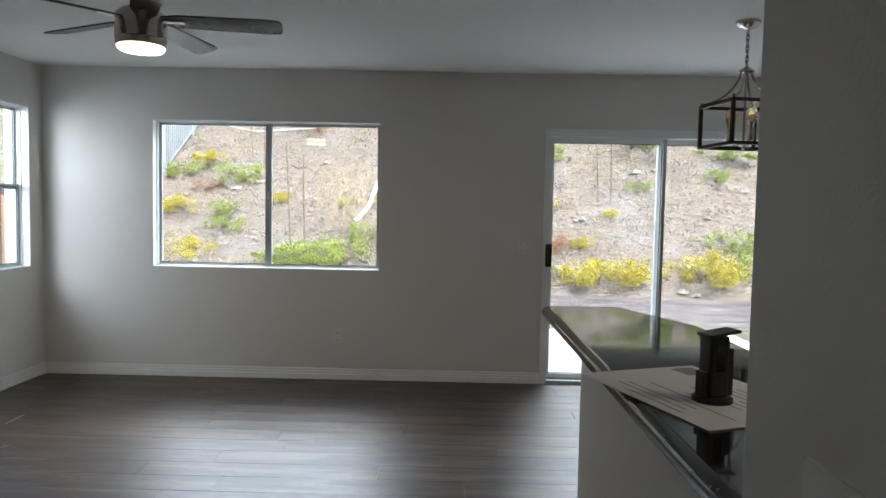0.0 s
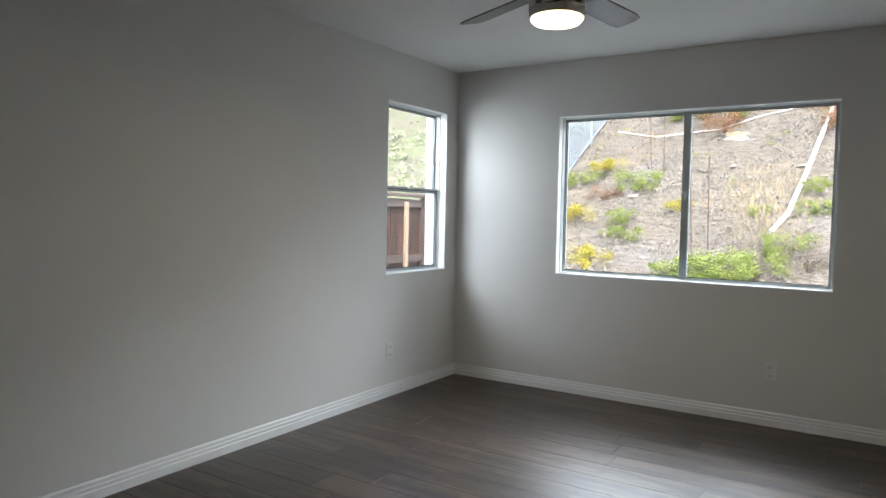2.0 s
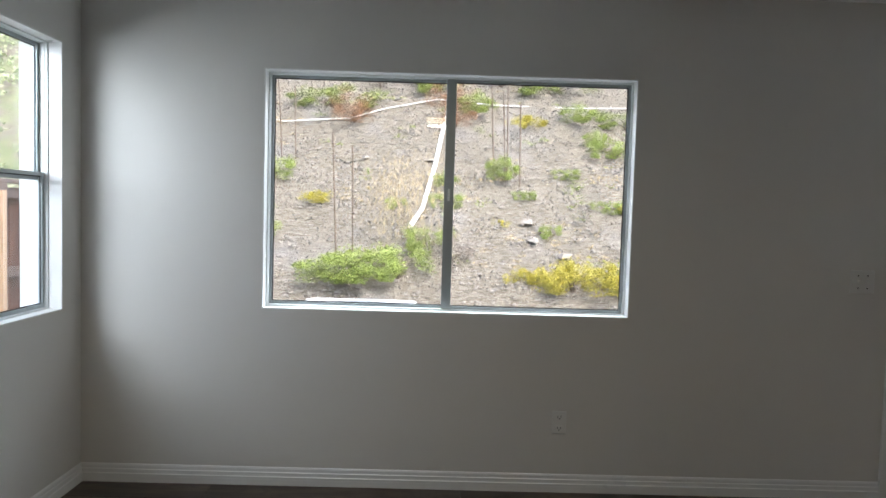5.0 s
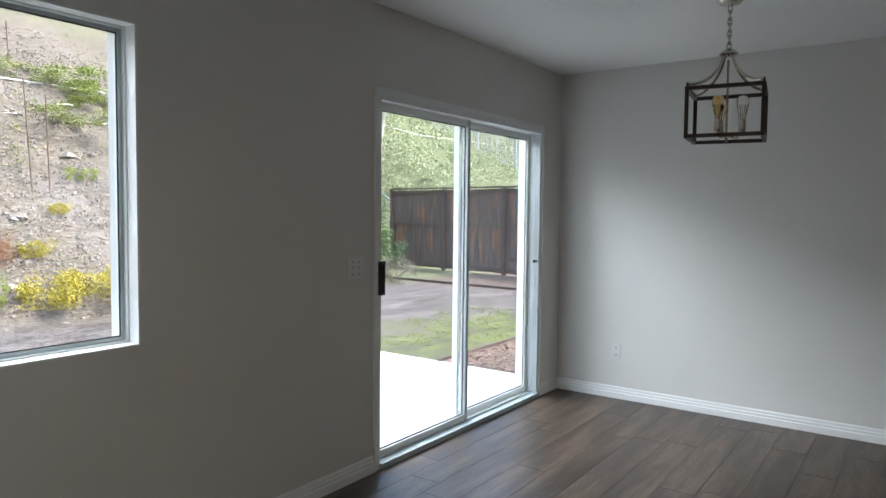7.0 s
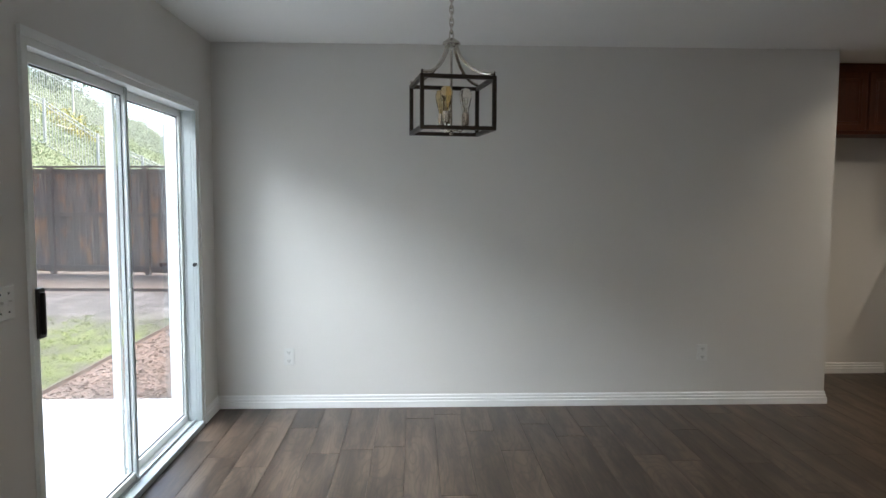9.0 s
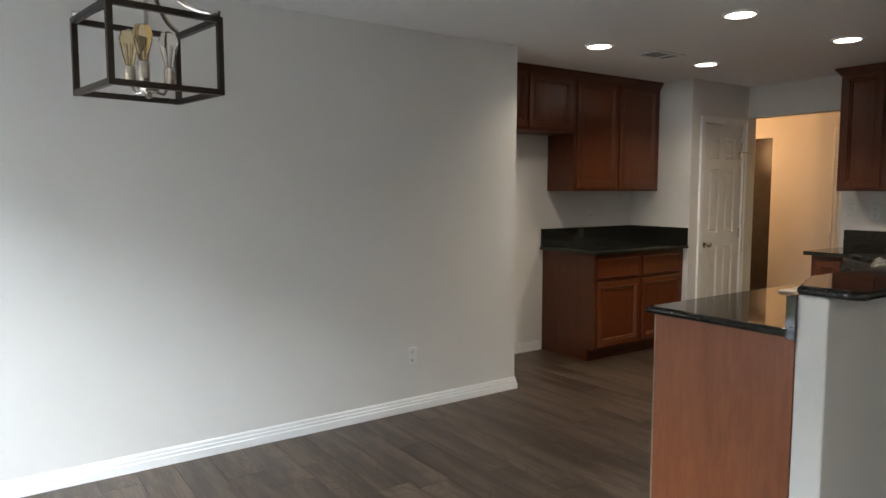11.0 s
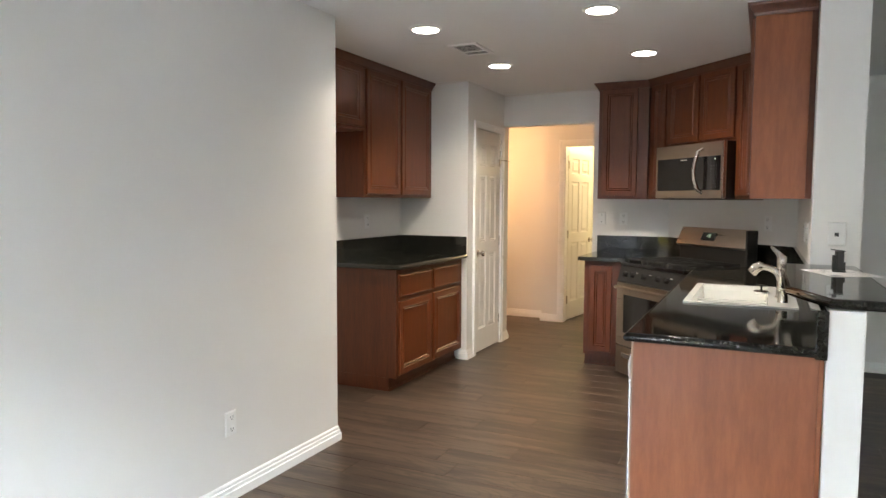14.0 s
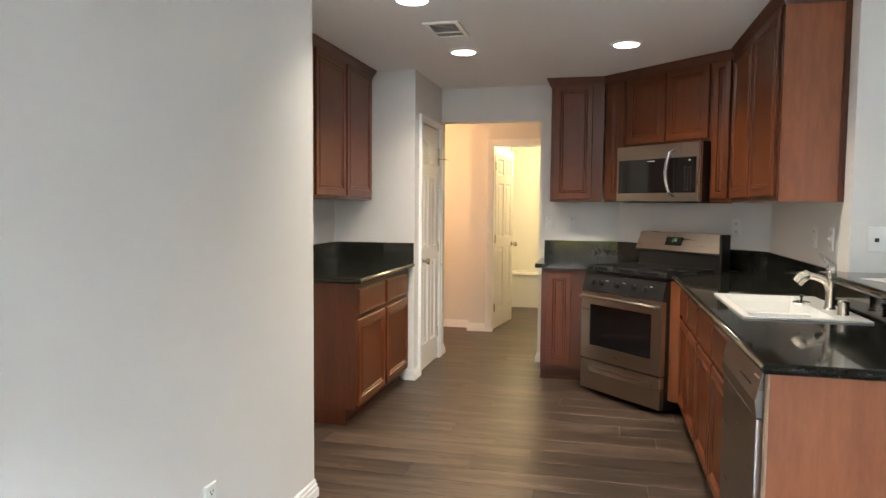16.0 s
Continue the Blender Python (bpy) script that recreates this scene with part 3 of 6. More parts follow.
def panel_door(name, label, place, rz, w, h, knob_side, both=False):
    """Six-panel door; local x along its width from the hinge, front towards local -y."""
    d = thing(name, label, "door", place, rz)
    d["kind"] = "structure"
    t = 0.035
    m, g = 0.105, 0.085
    pw = (w - 2 * m - g) / 2
    rows = [(0.22, 0.92), (1.03, 1.64), (1.73, h - 0.12)]
    cells = [(m + k * (pw + g), m + k * (pw + g) + pw, a, b) for a, b in rows for k in (0, 1)]
    part("door_slab", slab((0, w), (0.012, h), 0, t, cells), DOORW, d)
    for x0, x1, z0, z1 in cells:
        bm = bmesh.new()
        ringpanel(bm, x0, x1, z0, z1, [(0, 0.003), (0.012, 0.012), (0.03, 0.012), (0.045, 0.004)], t / 2)
        ringpanel(bm, x0, x1, z0, z1, [(0, t - 0.003), (0.012, t - 0.012), (0.03, t - 0.012), (0.045, t - 0.004)], t / 2 + 0.0005)
        part("door_panel", bm, DOORW, d)
    kx = w - 0.065 if knob_side else 0.065
    knob(d, kx, 0, 0.93)
    for z in (0.25, 1.02, h - 0.2):
        hx = 0 if knob_side else w
        part("hinge", boxes(((hx - 0.012, -0.006, z - 0.045), (hx + 0.012, 0.004, z + 0.045)), bevel=0.002), NICKEL, d)
    return d


pd = panel_door("door_pantry", "white six-panel pantry door, closed, with a satin nickel knob", (6.285, -6.598, 0), -90, 0.624, 2.052, False)
hk = bmesh.new()
tube(hk, [(0.60, -0.012, 1.80), (0.60, -0.06, 1.80), (0.61, -0.075, 1.795), (0.66, -0.085, 1.79)], 0.004, 8)
box(hk, (0.585, -0.012, 1.74), (0.612, 0.0, 1.81), 0.002)
part("latch", hk, NICKEL, pd, "small metal flip latch")
bd = panel_door("door_bathroom", "white six-panel bathroom door standing open into the bathroom", (6.0, -8.735, 0), -98, 0.735, 2.03, True)
# Dark slab added in place of the hall's dark doorway.
dd = thing("door_hall", "dark slab filling the doorway at the end of the hall", "door", (6.88, -8.86, 0), 0)
dd["kind"] = "structure"


def sash(bm, u0, u1, z0, z1, w, y0, y1):
    slab((u0, u1), (z0, z1), y0, y1, [(u0 + w, u1 - w, z0 + w, z1 - w)], bm=bm)


def gasket(parent, u0, u1, z0, z1, y, w=0.005):
    """Black rubber glazing bead round a pane, on the room side."""
    part("gasket", slab((u0, u1), (z0, z1), y - 0.002, y, [(u0 + w, u1 - w, z0 + w, z1 - w)]), DARKSLOT, parent, "black rubber glazing bead")


def window_thing(name, label, place, rz, w, h, horizontal):
    """Vinyl window in its opening; local x along it, outside towards +y."""
    wd = thing(name, label, "window", place, rz)
    wd["kind"] = "structure"
    f = 0.014
    bm = slab((0, w), (0, h), 0.075, 0.135, [(f, w - f, f, h - f)])
    slab((0.0, w), (0.0, h), 0.062, 0.075, [(0.012, w - 0.012, 0.012, h - 0.012)], bm=bm)
    part("window_frame", bm, VINYL, wd)
    if horizontal:
        mid = w / 2
        for k, (a, b, y) in enumerate(((f, mid + 0.022, 0.10), (mid - 0.022, w - f, 0.078))):
            bm = bmesh.new()
            sash(bm, a, b, f, h - f, 0.013, y, y + 0.02)
            s = part("window_sash", bm, VINYLG, wd, "grey aluminium sash")
            part("window_pane", boxes(((a + 0.010, y + 0.009, f + 0.010), (b - 0.010, y + 0.013, h - f - 0.010))), GLASS, s).visible_shadow = False
            gasket(s, a + 0.013, b - 0.013, f + 0.013, h - f - 0.013, y + 0.009)
        part("meeting_stile", boxes(((mid - 0.024, 0.071, f), (mid + 0.024, 0.0775, h - f)), bevel=0.002), VINYLG, wd, "grey aluminium meeting stile")
        part("latch", boxes(((mid - 0.006, 0.060, h / 2 - 0.03), (mid + 0.006, 0.0705, h / 2 + 0.03)), bevel=0.002), VINYL, wd)
    else:
        mid = h * 0.5
        for k, (a, b, y) in enumerate(((f, mid + 0.018, 0.078), (mid - 0.018, h - f, 0.10))):
            bm = bmesh.new()
            sash(bm, f, w - f, a, b, 0.016, y, y + 0.02)
            s = part("window_sash", bm, VINYLG, wd, "grey aluminium sash")
            part("window_pane", boxes(((f + 0.012, y + 0.009, a + 0.012), (w - f - 0.012, y + 0.013, b - 0.012))), GLASS, s).visible_shadow = False
            gasket(s, f + 0.016, w - f - 0.016, a + 0.016, b - 0.016, y + 0.009)
        part("latch", boxes(((w / 2 - 0.03, 0.06, mid + 0.006), (w / 2 + 0.03, 0.078, mid + 0.02)), bevel=0.002), VINYL, wd)
    return wd


window_thing("window_1", "wide white sliding window looking on the rocky slope", (WIN_N[0], 0, WIN_N[2]), 0, WIN_N[1] - WIN_N[0], WIN_N[3] - WIN_N[2], True)
window_thing("window_2", "narrow white single-hung window looking on the side fence", (0, WIN_W[0], WIN_W[2]), 90, WIN_W[1] - WIN_W[0], WIN_W[3] - WIN_W[2], False)
for u0, u1, z0, z1 in (WIN_N,):
    structure("window_sill", slab((u0, u1), (z0, z1), 0.001, 0.061, [(u0 + 0.006, u1 - 0.006, z0 + 0.006, z1 - 0.006)]), TRIM)
structure("window_sill", slab((WIN_W[0], WIN_W[1]), (WIN_W[2], WIN_W[3]), -0.061, -0.001, [(WIN_W[0] + 0.006, WIN_W[1] - 0.006, WIN_W[2] + 0.006, WIN_W[3] - 0.006)], swap=True), TRIM)

sd = thing("door_patio", "white sliding glass patio door with a black handle, closed", "sliding door", (0, 0, 0))
sd["kind"] = "structure"
u0, u1, z0, z1 = SLIDE
bm = slab((u0 - 0.016, u1 + 0.003), (0.0, z1 + 0.026), -0.014, 0.0, [(u0 + 0.004, u1 - 0.004, -1, z1 - 0.004)])
slab((u0 + 0.004, u1 - 0.004), (0.0, z1 - 0.004), -0.006, 0.16, [(u0 + 0.035, u1 - 0.035, 0.03, z1 - 0.034)], bm=bm)
part("door_frame", bm, VINYL, sd, "white vinyl door frame")
um = 4.905
for k, (a, b, y) in enumerate(((u0 + 0.03, um + 0.022, 0.042), (um - 0.03, u1 - 0.03, 0.088))):
    bm = bmesh.new()
    left, right = (0.028, 0.026) if k == 0 else (0.026, 0.03)
    slab((a, b), (0.03, z1 - 0.036), y, y + 0.038, [(a + left, b - right, 0.075, z1 - 0.075)], bm=bm)
    s = part("door_leaf", bm, VINYL, sd, "white vinyl door leaf")
    part("door_pane", boxes(((a + left - 0.004, y + 0.016, 0.070), (b - right + 0.004, y + 0.021, z1 - 0.07))), GLASS, s).visible_shadow = False
    gasket(s, a + left, b - right, 0.075, z1 - 0.075, y + 0.015, 0.007)
# Shade on the interlock's room side is put in as grey.
part("interlock", boxes(((um - 0.005, 0.034, 0.032), (um + 0.0225, 0.0415, z1 - 0.037)), bevel=0.002), VINYLG, sd, "meeting stile coloured grey for its shaded room side")
bm = boxes(((u0 + 0.006, -0.022, 0.935), (u0 + 0.056, 0.042, 1.115)), bevel=0.006)
box(bm, (u0 + 0.02, -0.036, 0.95), (u0 + 0.034, -0.018, 1.10), 0.004)
part("door_handle", bm, BLACKP, sd, "black plastic pull handle")
part("track", boxes(((u0 + 0.036, -0.02, 0.0), (u1 - 0.041, 0.0335, 0.0308)), ((u0 + 0.036, 0.034, 0.0305), (u1 - 0.042, 0.039, 0.042))), VINYLG, sd, "grey aluminium sill track")
# Ribbed liner added in grey, so the lit white jamb looks shaded.
part("jamb_track", boxes(*[((u1 - 0.040, y, 0.03), (u1 - 0.0355, y + 0.009, z1 - 0.04)) for y in (-0.004, 0.012, 0.028, 0.070)], ((u1 - 0.0375, -0.004, 0.03), (u1 - 0.0352, 0.085, z1 - 0.04))), VINYLG, sd, "grey ribs giving the right jamb its shade")
bm = bmesh.new()
tube(bm, [(5.805, 0.02, 1.02), (5.785, 0.01, 1.02), (5.755, 0.005, 1.02)], [0.008, 0.012, 0.012], 10)
part("door_stop", bm, BLACKP, sd, "small black security pin")


# ---- fittings on the walls ----
def plate(name, label, category, place, rz, kind="outlet", w=0.072, h=0.115):
    p = thing(name, label, category, place, rz, group="wall plates")
    bm = bmesh.new()
    ringpanel(bm, -w / 2, w / 2, -h / 2, h / 2, [(0.0, -0.002), (0.004, -0.006)], 0.0)
    part("cover", bm, PLASTIC, p)
    if kind == "outlet":
        for z in (-0.028, 0.028):
            part("socket", boxes(((-0.017, -0.0085, z - 0.014), (0.017, -0.0055, z + 0.014)), bevel=0.001), PLASTIC, p)
            part("slot", boxes(((-0.009, -0.0092, z - 0.002), (-0.006, -0.0084, z + 0.008)), ((0.006, -0.0092, z - 0.002), (0.009, -0.0084, z + 0.008)), ((-0.003, -0.0092, z - 0.010), (0.003, -0.0084, z - 0.005))), DARKSLOT, p)
    elif kind == "switch":
        n = 2 if w > 0.1 else 1
        for k in range(n):
            cx = (k - (n - 1) / 2) * 0.046
            part("toggle_base", boxes(((cx - 0.006, -0.0085, -0.014), (cx + 0.006, -0.0055, 0.014))), PLASTIC, p)
            part("toggle", boxes(((cx - 0.004, -0.020, 0.0), (cx + 0.004, -0.008, 0.009)), bevel=0.001), PLASTIC, p)
            for sz in (-0.031, 0.031):
                part("screw", boxes(((cx - 0.003, -0.0075, sz - 0.003), (cx + 0.003, -0.0055, sz + 0.003))), DARKSLOT, p)
    else:
        part("jack", boxes(((-0.009, -0.0085, -0.012), (0.009, -0.0055, 0.006)), ((-0.004, -0.0095, -0.009), (0.004, -0.0075, 0.003))), DARKSLOT, p)
    return p


OUT = "white duplex outlet plate on the painted wall"
plate("outlet", OUT, "outlet", (2.356, 0, 0.348), 0)
plate("outlet", OUT, "outlet", (0, -0.871, 0.325), 90)
plate("outlet", OUT, "outlet", (X_E, -0.484, 0.354), -90)
plate("outlet", OUT, "outlet", (X_E, -3.33, 0.365), -90)
plate("outlet", "white outlet plate low on the bar's half wall", "outlet", (3.625, -4.15, 0.36), -90)
plate("outlet", "white outlet plate above the black backsplash", "outlet", (6.95, -5.83, 1.23), -90)
plate("outlet", "white outlet plate beside the kitchen opening", "outlet", (5.10, Y_S, 1.25), 180)
plate("light_switch", "white single switch plate beside the kitchen opening", "switch", (5.30, Y_S, 1.25), 180, "switch")
plate("light_switch", "white double switch plate beside the patio door", "switch", (3.826, 0, 1.09), 0, "switch", 0.118)
plate("light_switch", "white switch plate on the kitchen side wall", "switch", (X_PE, -5.05, 1.24), 90, "switch")
plate("outlet", "white outlet plate on the kitchen side wall", "outlet", (X_PE, -5.32, 1.24), 90)
plate("outlet", "white outlet plate above the range's side counter", "outlet", (3.90, -6.51, 1.25), 135)
plate("phone_jack", "white phone jack plate above the raised bar", "phone jack", (3.605, Y_PIER, 1.255), 180, "jack", 0.078, 0.118)
plate("light_switch", "white double switch plate on the end wall", "switch", (X_PW, -4.95, 1.14), -90, "switch", 0.118)


# ---- kitchen cabinets ----
DOOR_RINGS = [(0.0, -0.014), (0.004, -0.018), (0.040, -0.018), (0.046, -0.021), (0.052, -0.013), (0.060, -0.013), (0.064, -0.016), (0.070, -0.009)]
DRAWER_RINGS = [(0.0, -0.014), (0.010, -0.020), (0.016, -0.018)]


def cabinet(name, label, place, rz, w, d, z0, z1, doors, drawers=0, toe=False, body_mat=None, hollow=False):
    """Local x along the front, front at y = 0 facing -y, body behind. doors: (x0, x1, z0, z1) or (..., drawer)."""
    c = thing(name, label, "cabinet", place, rz, group="kitchen cabinets")
    body_mat = body_mat or CHERRY
    if toe:
        bm = boxes(((0, 0.0, z0 + 0.10), (w, d, 0.74 if hollow else z1)), bevel=0.0015)
        if hollow:
            box(bm, (0, 0, 0.741), (w, 0.02, z1))
        part("body", bm, body_mat, c)
        part("toe_kick", boxes(((0.0, 0.065, z0), (w, d - 0.002, z0 + 0.10))), CHERRY, c, "recessed wooden toe kick")
        part("base_trim", boxes(((-0.004, 0.057, z0), (w + 0.004, 0.065, z0 + 0.022)), bevel=0.002), CHERRY, c)
    else:
        part("body", boxes(((0, 0, z0), (w, d, z1)), bevel=0.0015), body_mat, c)
    for x0, x1, a, b, *rest in doors:
        bm = bmesh.new()
        ringpanel(bm, x0, x1, a, b, DRAWER_RINGS if rest else DOOR_RINGS, -0.001)
        part("drawer" if rest else "door", bm, CHERRYDOOR, c)
    return c


Z0U, Z1U, ZB = 1.43, 2.425, 0.905
cabinet("wall_cabinet", "cherry-stained short wall cabinet over the empty fridge space", (6.633, Y_E_END - 0.003, 0), -90, 1.055, 0.315, 1.92, Z1U,
        [(0.02, 0.515, 1.945, 2.38), (0.535, 1.03, 1.945, 2.38)])
cabinet("wall_cabinet", "tall cherry-stained two-door wall cabinet above the black counter", (6.633, -5.27, 0), -90, 1.135, 0.315, Z0U, Z1U,
        [(0.03, 0.54, 1.455, 2.38), (0.57, 1.09, 1.455, 2.38)])
cabinet("base_cabinet", "cherry-stained base cabinet with two drawers over two doors", (6.33, -5.225, 0), -90, 1.18, 0.618, 0, ZB,
        [(0.03, 0.56, 0.12, 0.67), (0.60, 1.13, 0.12, 0.67), (0.03, 0.56, 0.70, 0.865, 1), (0.60, 1.13, 0.70, 0.865, 1)], toe=True)
cabinet("wall_cabinet", "cherry-stained single-door wall cabinet beside the opening", (5.273, -6.985, 0), 180, 0.425, 0.323, Z0U, Z1U,
        [(0.03, 0.335, 1.455, 2.38)])
dg = cabinet("wall_cabinet", "cherry-stained corner wall cabinet over the microwave", (4.836, -6.985, 0), 135, 1.172, 0.30, 1.85, Z1U,
             [(0.255, 0.61, 1.875, 2.38), (0.63, 0.985, 1.875, 2.38), (0.045, 0.215, 1.455, 2.38), (1.015, 1.15, 1.455, 2.38)])
part("side_cabinet", boxes(((0.0, 0.0, Z0U), (0.235, 0.30, 1.849))), CHERRY, dg)
part("side_cabinet", boxes(((1.003, 0.0, Z0U), (1.172, 0.30, 1.849))), CHERRY, dg)
cabinet("wall_cabinet", "cherry-stained two-door wall cabinet with a plain veneered side", (4.007, -6.154, 0), 90, 1.242, 0.288, Z0U, Z1U,
        [(0.03, 0.60, 1.455, 2.38), (0.63, 1.20, 1.455, 2.38)])
wc = thing("end_panel", "smooth cherry veneer end panel on the wall cabinet", "cabinet panel", (0, 0, 0))
part("panel", boxes(((X_PE + 0.002, -4.910, Z0U - 0.002), (4.004, -4.898, Z1U))), PANELWOOD, wc)
part("edge_strip", boxes(((X_PE + 0.002, -4.898, Z0U), (X_PE + 0.03, -4.893, Z1U))), CHERRY, wc)

CROWN = [(0, 2.375), (0.006, 2.375), (0.010, 2.39), (0.022, 2.405), (0.036, 2.425), (0.04, 2.438), (0, 2.438)]
structure("trim", sweep([(3.72, -4.896), (4.007, -4.896), (4.007, -6.15), (4.838, -6.983), (5.275, -6.983), (5.275, -7.30)][::-1], [(o, u) for o, u in CROWN]), CHERRY)
structure("trim", sweep([(6.631, Y_E_END - 0.004), (6.631, -6.405)], CROWN), CHERRY)

cabinet("base_cabinet", "narrow cherry-stained base cabinet between the opening and the range", (5.305, -6.69, 0), 180, 0.36, 0.61, 0, ZB,
        [(0.045, 0.235, 0.13, 0.865)], toe=True)
cabinet("sink_base_cabinet", "cherry-stained sink base cabinet with two doors and two false drawers", (4.32, -5.06, 0), 90, 0.955, 0.58, 0, ZB,
        [(0.02, 0.465, 0.12, 0.67), (0.49, 0.935, 0.12, 0.67), (0.02, 0.465, 0.70, 0.865, 1), (0.49, 0.935, 0.70, 0.865, 1)], toe=True, hollow=True)
cabinet("base_cabinet", "cherry-stained base cabinet with two doors and two drawers beside the range", (4.32, -5.92, 0), 90, 0.857, 0.58, 0, ZB,
        [(0.02, 0.415, 0.12, 0.67), (0.44, 0.835, 0.12, 0.67), (0.02, 0.415, 0.70, 0.865, 1), (0.44, 0.835, 0.70, 0.865, 1)], toe=True)
fp = thing("filler_panel", "angled cherry-stained filler panel beside the range", "cabinet panel", (4.322, -5.923, 0), -45)
part("panel", boxes(((0, 0, 0.10), (0.092, 0.018, ZB))), PANELWOOD, fp)
ep = thing("end_panel", "pale cherry veneer end panel of the kitchen peninsula", "cabinet panel", (0, 0, 0))
part("panel", boxes(((3.738, -3.462, 0.0), (4.345, -3.444, ZB))), PANELWOOD, ep)
part("edge_strip", boxes(((4.345, -3.475, 0.0), (4.352, -3.442, ZB)), bevel=0.002), BATTEN, ep, "unstained pale edge strip")
part("corner_strip", boxes(((3.737, -3.444, 0.0), (3.752, -3.438, ZB)), bevel=0.002), PANELWOOD, ep)


# ---- granite ----
def round_edge(r, z):
    return [(-0.001, z - r), *((r * math.cos(a), z + r * math.sin(a)) for a in np.linspace(-math.pi / 2, math.pi / 2, 9)), (-0.001, z + r)]


def counter(name, label, outline, edge, z0, z1, hole=None, splash=()):
    c = thing(name, label, "countertop", (0, 0, 0))
    part("slab", prism(outline, z0, z1, hole), GRANITE, c)
    r = (z1 - z0) / 2
    part("rounded_edge", sweep(edge, [(o, u) for o, u in round_edge(r, z0 + r)]), GRANITE, c, smooth=True)
    for pts, h in splash:
        part("backsplash", sweep(pts, [(0, z1), (0.018, z1), (0.018, z1 + h), (0, z1 + h)]), GRANITE, c, "black granite backsplash")
    return c


SINK = (3.79, 4.25, -5.05, -4.29)
ctop, cbot = 0.938, 0.905
counter("countertop", "polished black granite counter with a sink cut into it",
        [(3.737, -3.425), (4.36, -3.425), (4.36, -5.925), (4.385, -5.965), (3.884, -6.466), (3.717, -6.30), (3.717, -4.80), (3.737, -4.80)],
        [(4.385, -5.965), (4.36, -5.925), (4.36, -3.425), (3.76, -3.425)], cbot, ctop,
        [(SINK[0], SINK[2]), (SINK[1], SINK[2]), (SINK[1], SINK[3]), (SINK[0], SINK[3])],
        [([(3.717, -6.30), (3.717, -4.80)], 0.155), ([(3.874, -6.476), (3.717, -6.32)][::1], 0.155)])
bs = thing("backsplash", "black granite strip between the counter and the raised bar", "backsplash", (0, 0, 0))
part("slab", boxes(((3.737, -4.786, ctop + 0.001), (3.755, -3.43, 1.063))), GRANITE, bs)
part("end_slab", boxes(((3.730, -3.438, cbot - 0.005), (3.765, -3.42, 1.06)), bevel=0.002), GRANITE, bs)
counter("countertop", "small polished black granite counter beside the range",
        [(4.70, -7.308), (4.448, -7.05), (4.842, -6.655), (5.355, -6.655), (5.355, -7.308)],
        [(5.355, -7.30), (5.355, -6.655), (4.86, -6.655)][::-1], cbot, ctop, None, [([(5.335, -7.308), (4.70, -7.308)], 0.155)])
counter("countertop", "polished black granite counter on the base cabinet",
        [(6.29, -5.195), (6.948, -5.195), (6.948, -6.408), (6.29, -6.408)],
        [(6.29, -6.408), (6.29, -5.195), (6.94, -5.195)][::-1], cbot, ctop, None, [([(6.948, -5.20), (6.948, -6.408)], 0.155), ([(6.93, -6.408), (6.285, -6.408)][::-1], 0.155)])
counter("bar_top", "polished black granite raised bar top on the half wall",
        [(3.525, -3.46), (3.545, -3.445), (3.72, -3.445), (3.835, -3.74), (3.835, Y_PIER + 0.002), (3.525, Y_PIER + 0.002)],
        [(3.525, Y_PIER + 0.004), (3.525, -3.46), (3.545, -3.445), (3.72, -3.445), (3.835, -3.74), (3.835, Y_PIER + 0.004)][::-1], 1.066, 1.10)
ds = thing("backsplash", "black granite backsplash on the angled wall behind the range", "backsplash", (4.70, Y_S, 0), 135)
part("slab", boxes(((0.005, -0.02, ctop), (1.38, -0.002, 1.093))), GRANITE, ds)

sk = thing("sink", "white porcelain kitchen sink set in the black counter", "sink")
bm = prism([(SINK[0] - 0.012, SINK[2] - 0.012), (SINK[1] + 0.012, SINK[2] - 0.012), (SINK[1] + 0.012, SINK[3] + 0.012), (SINK[0] - 0.012, SINK[3] + 0.012)],
           ctop + 0.0005, ctop + 0.008, [(3.90, SINK[2] + 0.03), (SINK[1] - 0.02, SINK[2] + 0.03), (SINK[1] - 0.02, SINK[3] - 0.03), (3.90, SINK[3] - 0.03)])
part("rim", bm, PORCELAIN, sk)
bm = bmesh.new()
ringpanel(bm, 0, 1, 0, 1, [(0, 0)], 0)
bm.clear()
x0, x1, y0, y1 = 3.90, SINK[1] - 0.02, SINK[2] + 0.03, SINK[3] - 0.03
loops = []
for ins, z in ((0, ctop + 0.006), (0.006, ctop - 0.02), (0.02, 0.79), (0.05, 0.765)):
    loops.append([bm.verts.new(p) for p in ((x0 + ins, y0 + ins, z), (x1 - ins, y0 + ins, z), (x1 - ins, y1 - ins, z), (x0 + ins, y1 - ins, z))])
for a, b in zip(loops, loops[1:]):
    for k in range(4):
        bm.faces.new((a[k], a[(k + 1) % 4], b[(k + 1) % 4], b[k]))
bm.faces.new(loops[-1])
part("bowl", bm, PORCELAIN, sk)
bm = lathe(bmesh.new(), [(0.0, 0.768), (0.04, 0.768), (0.045, 0.772), (0.02, 0.776), (0, 0.776)], ((x0 + x1) / 2, (y0 + y1) / 2, 0))
part("drain", bm, CHROME, sk, smooth=True)
part("bowl_divider", boxes(((x0 + 0.004, -4.66, 0.79), (x1 - 0.004, -4.635, 0.915)), bevel=0.006), PORCELAIN, sk)

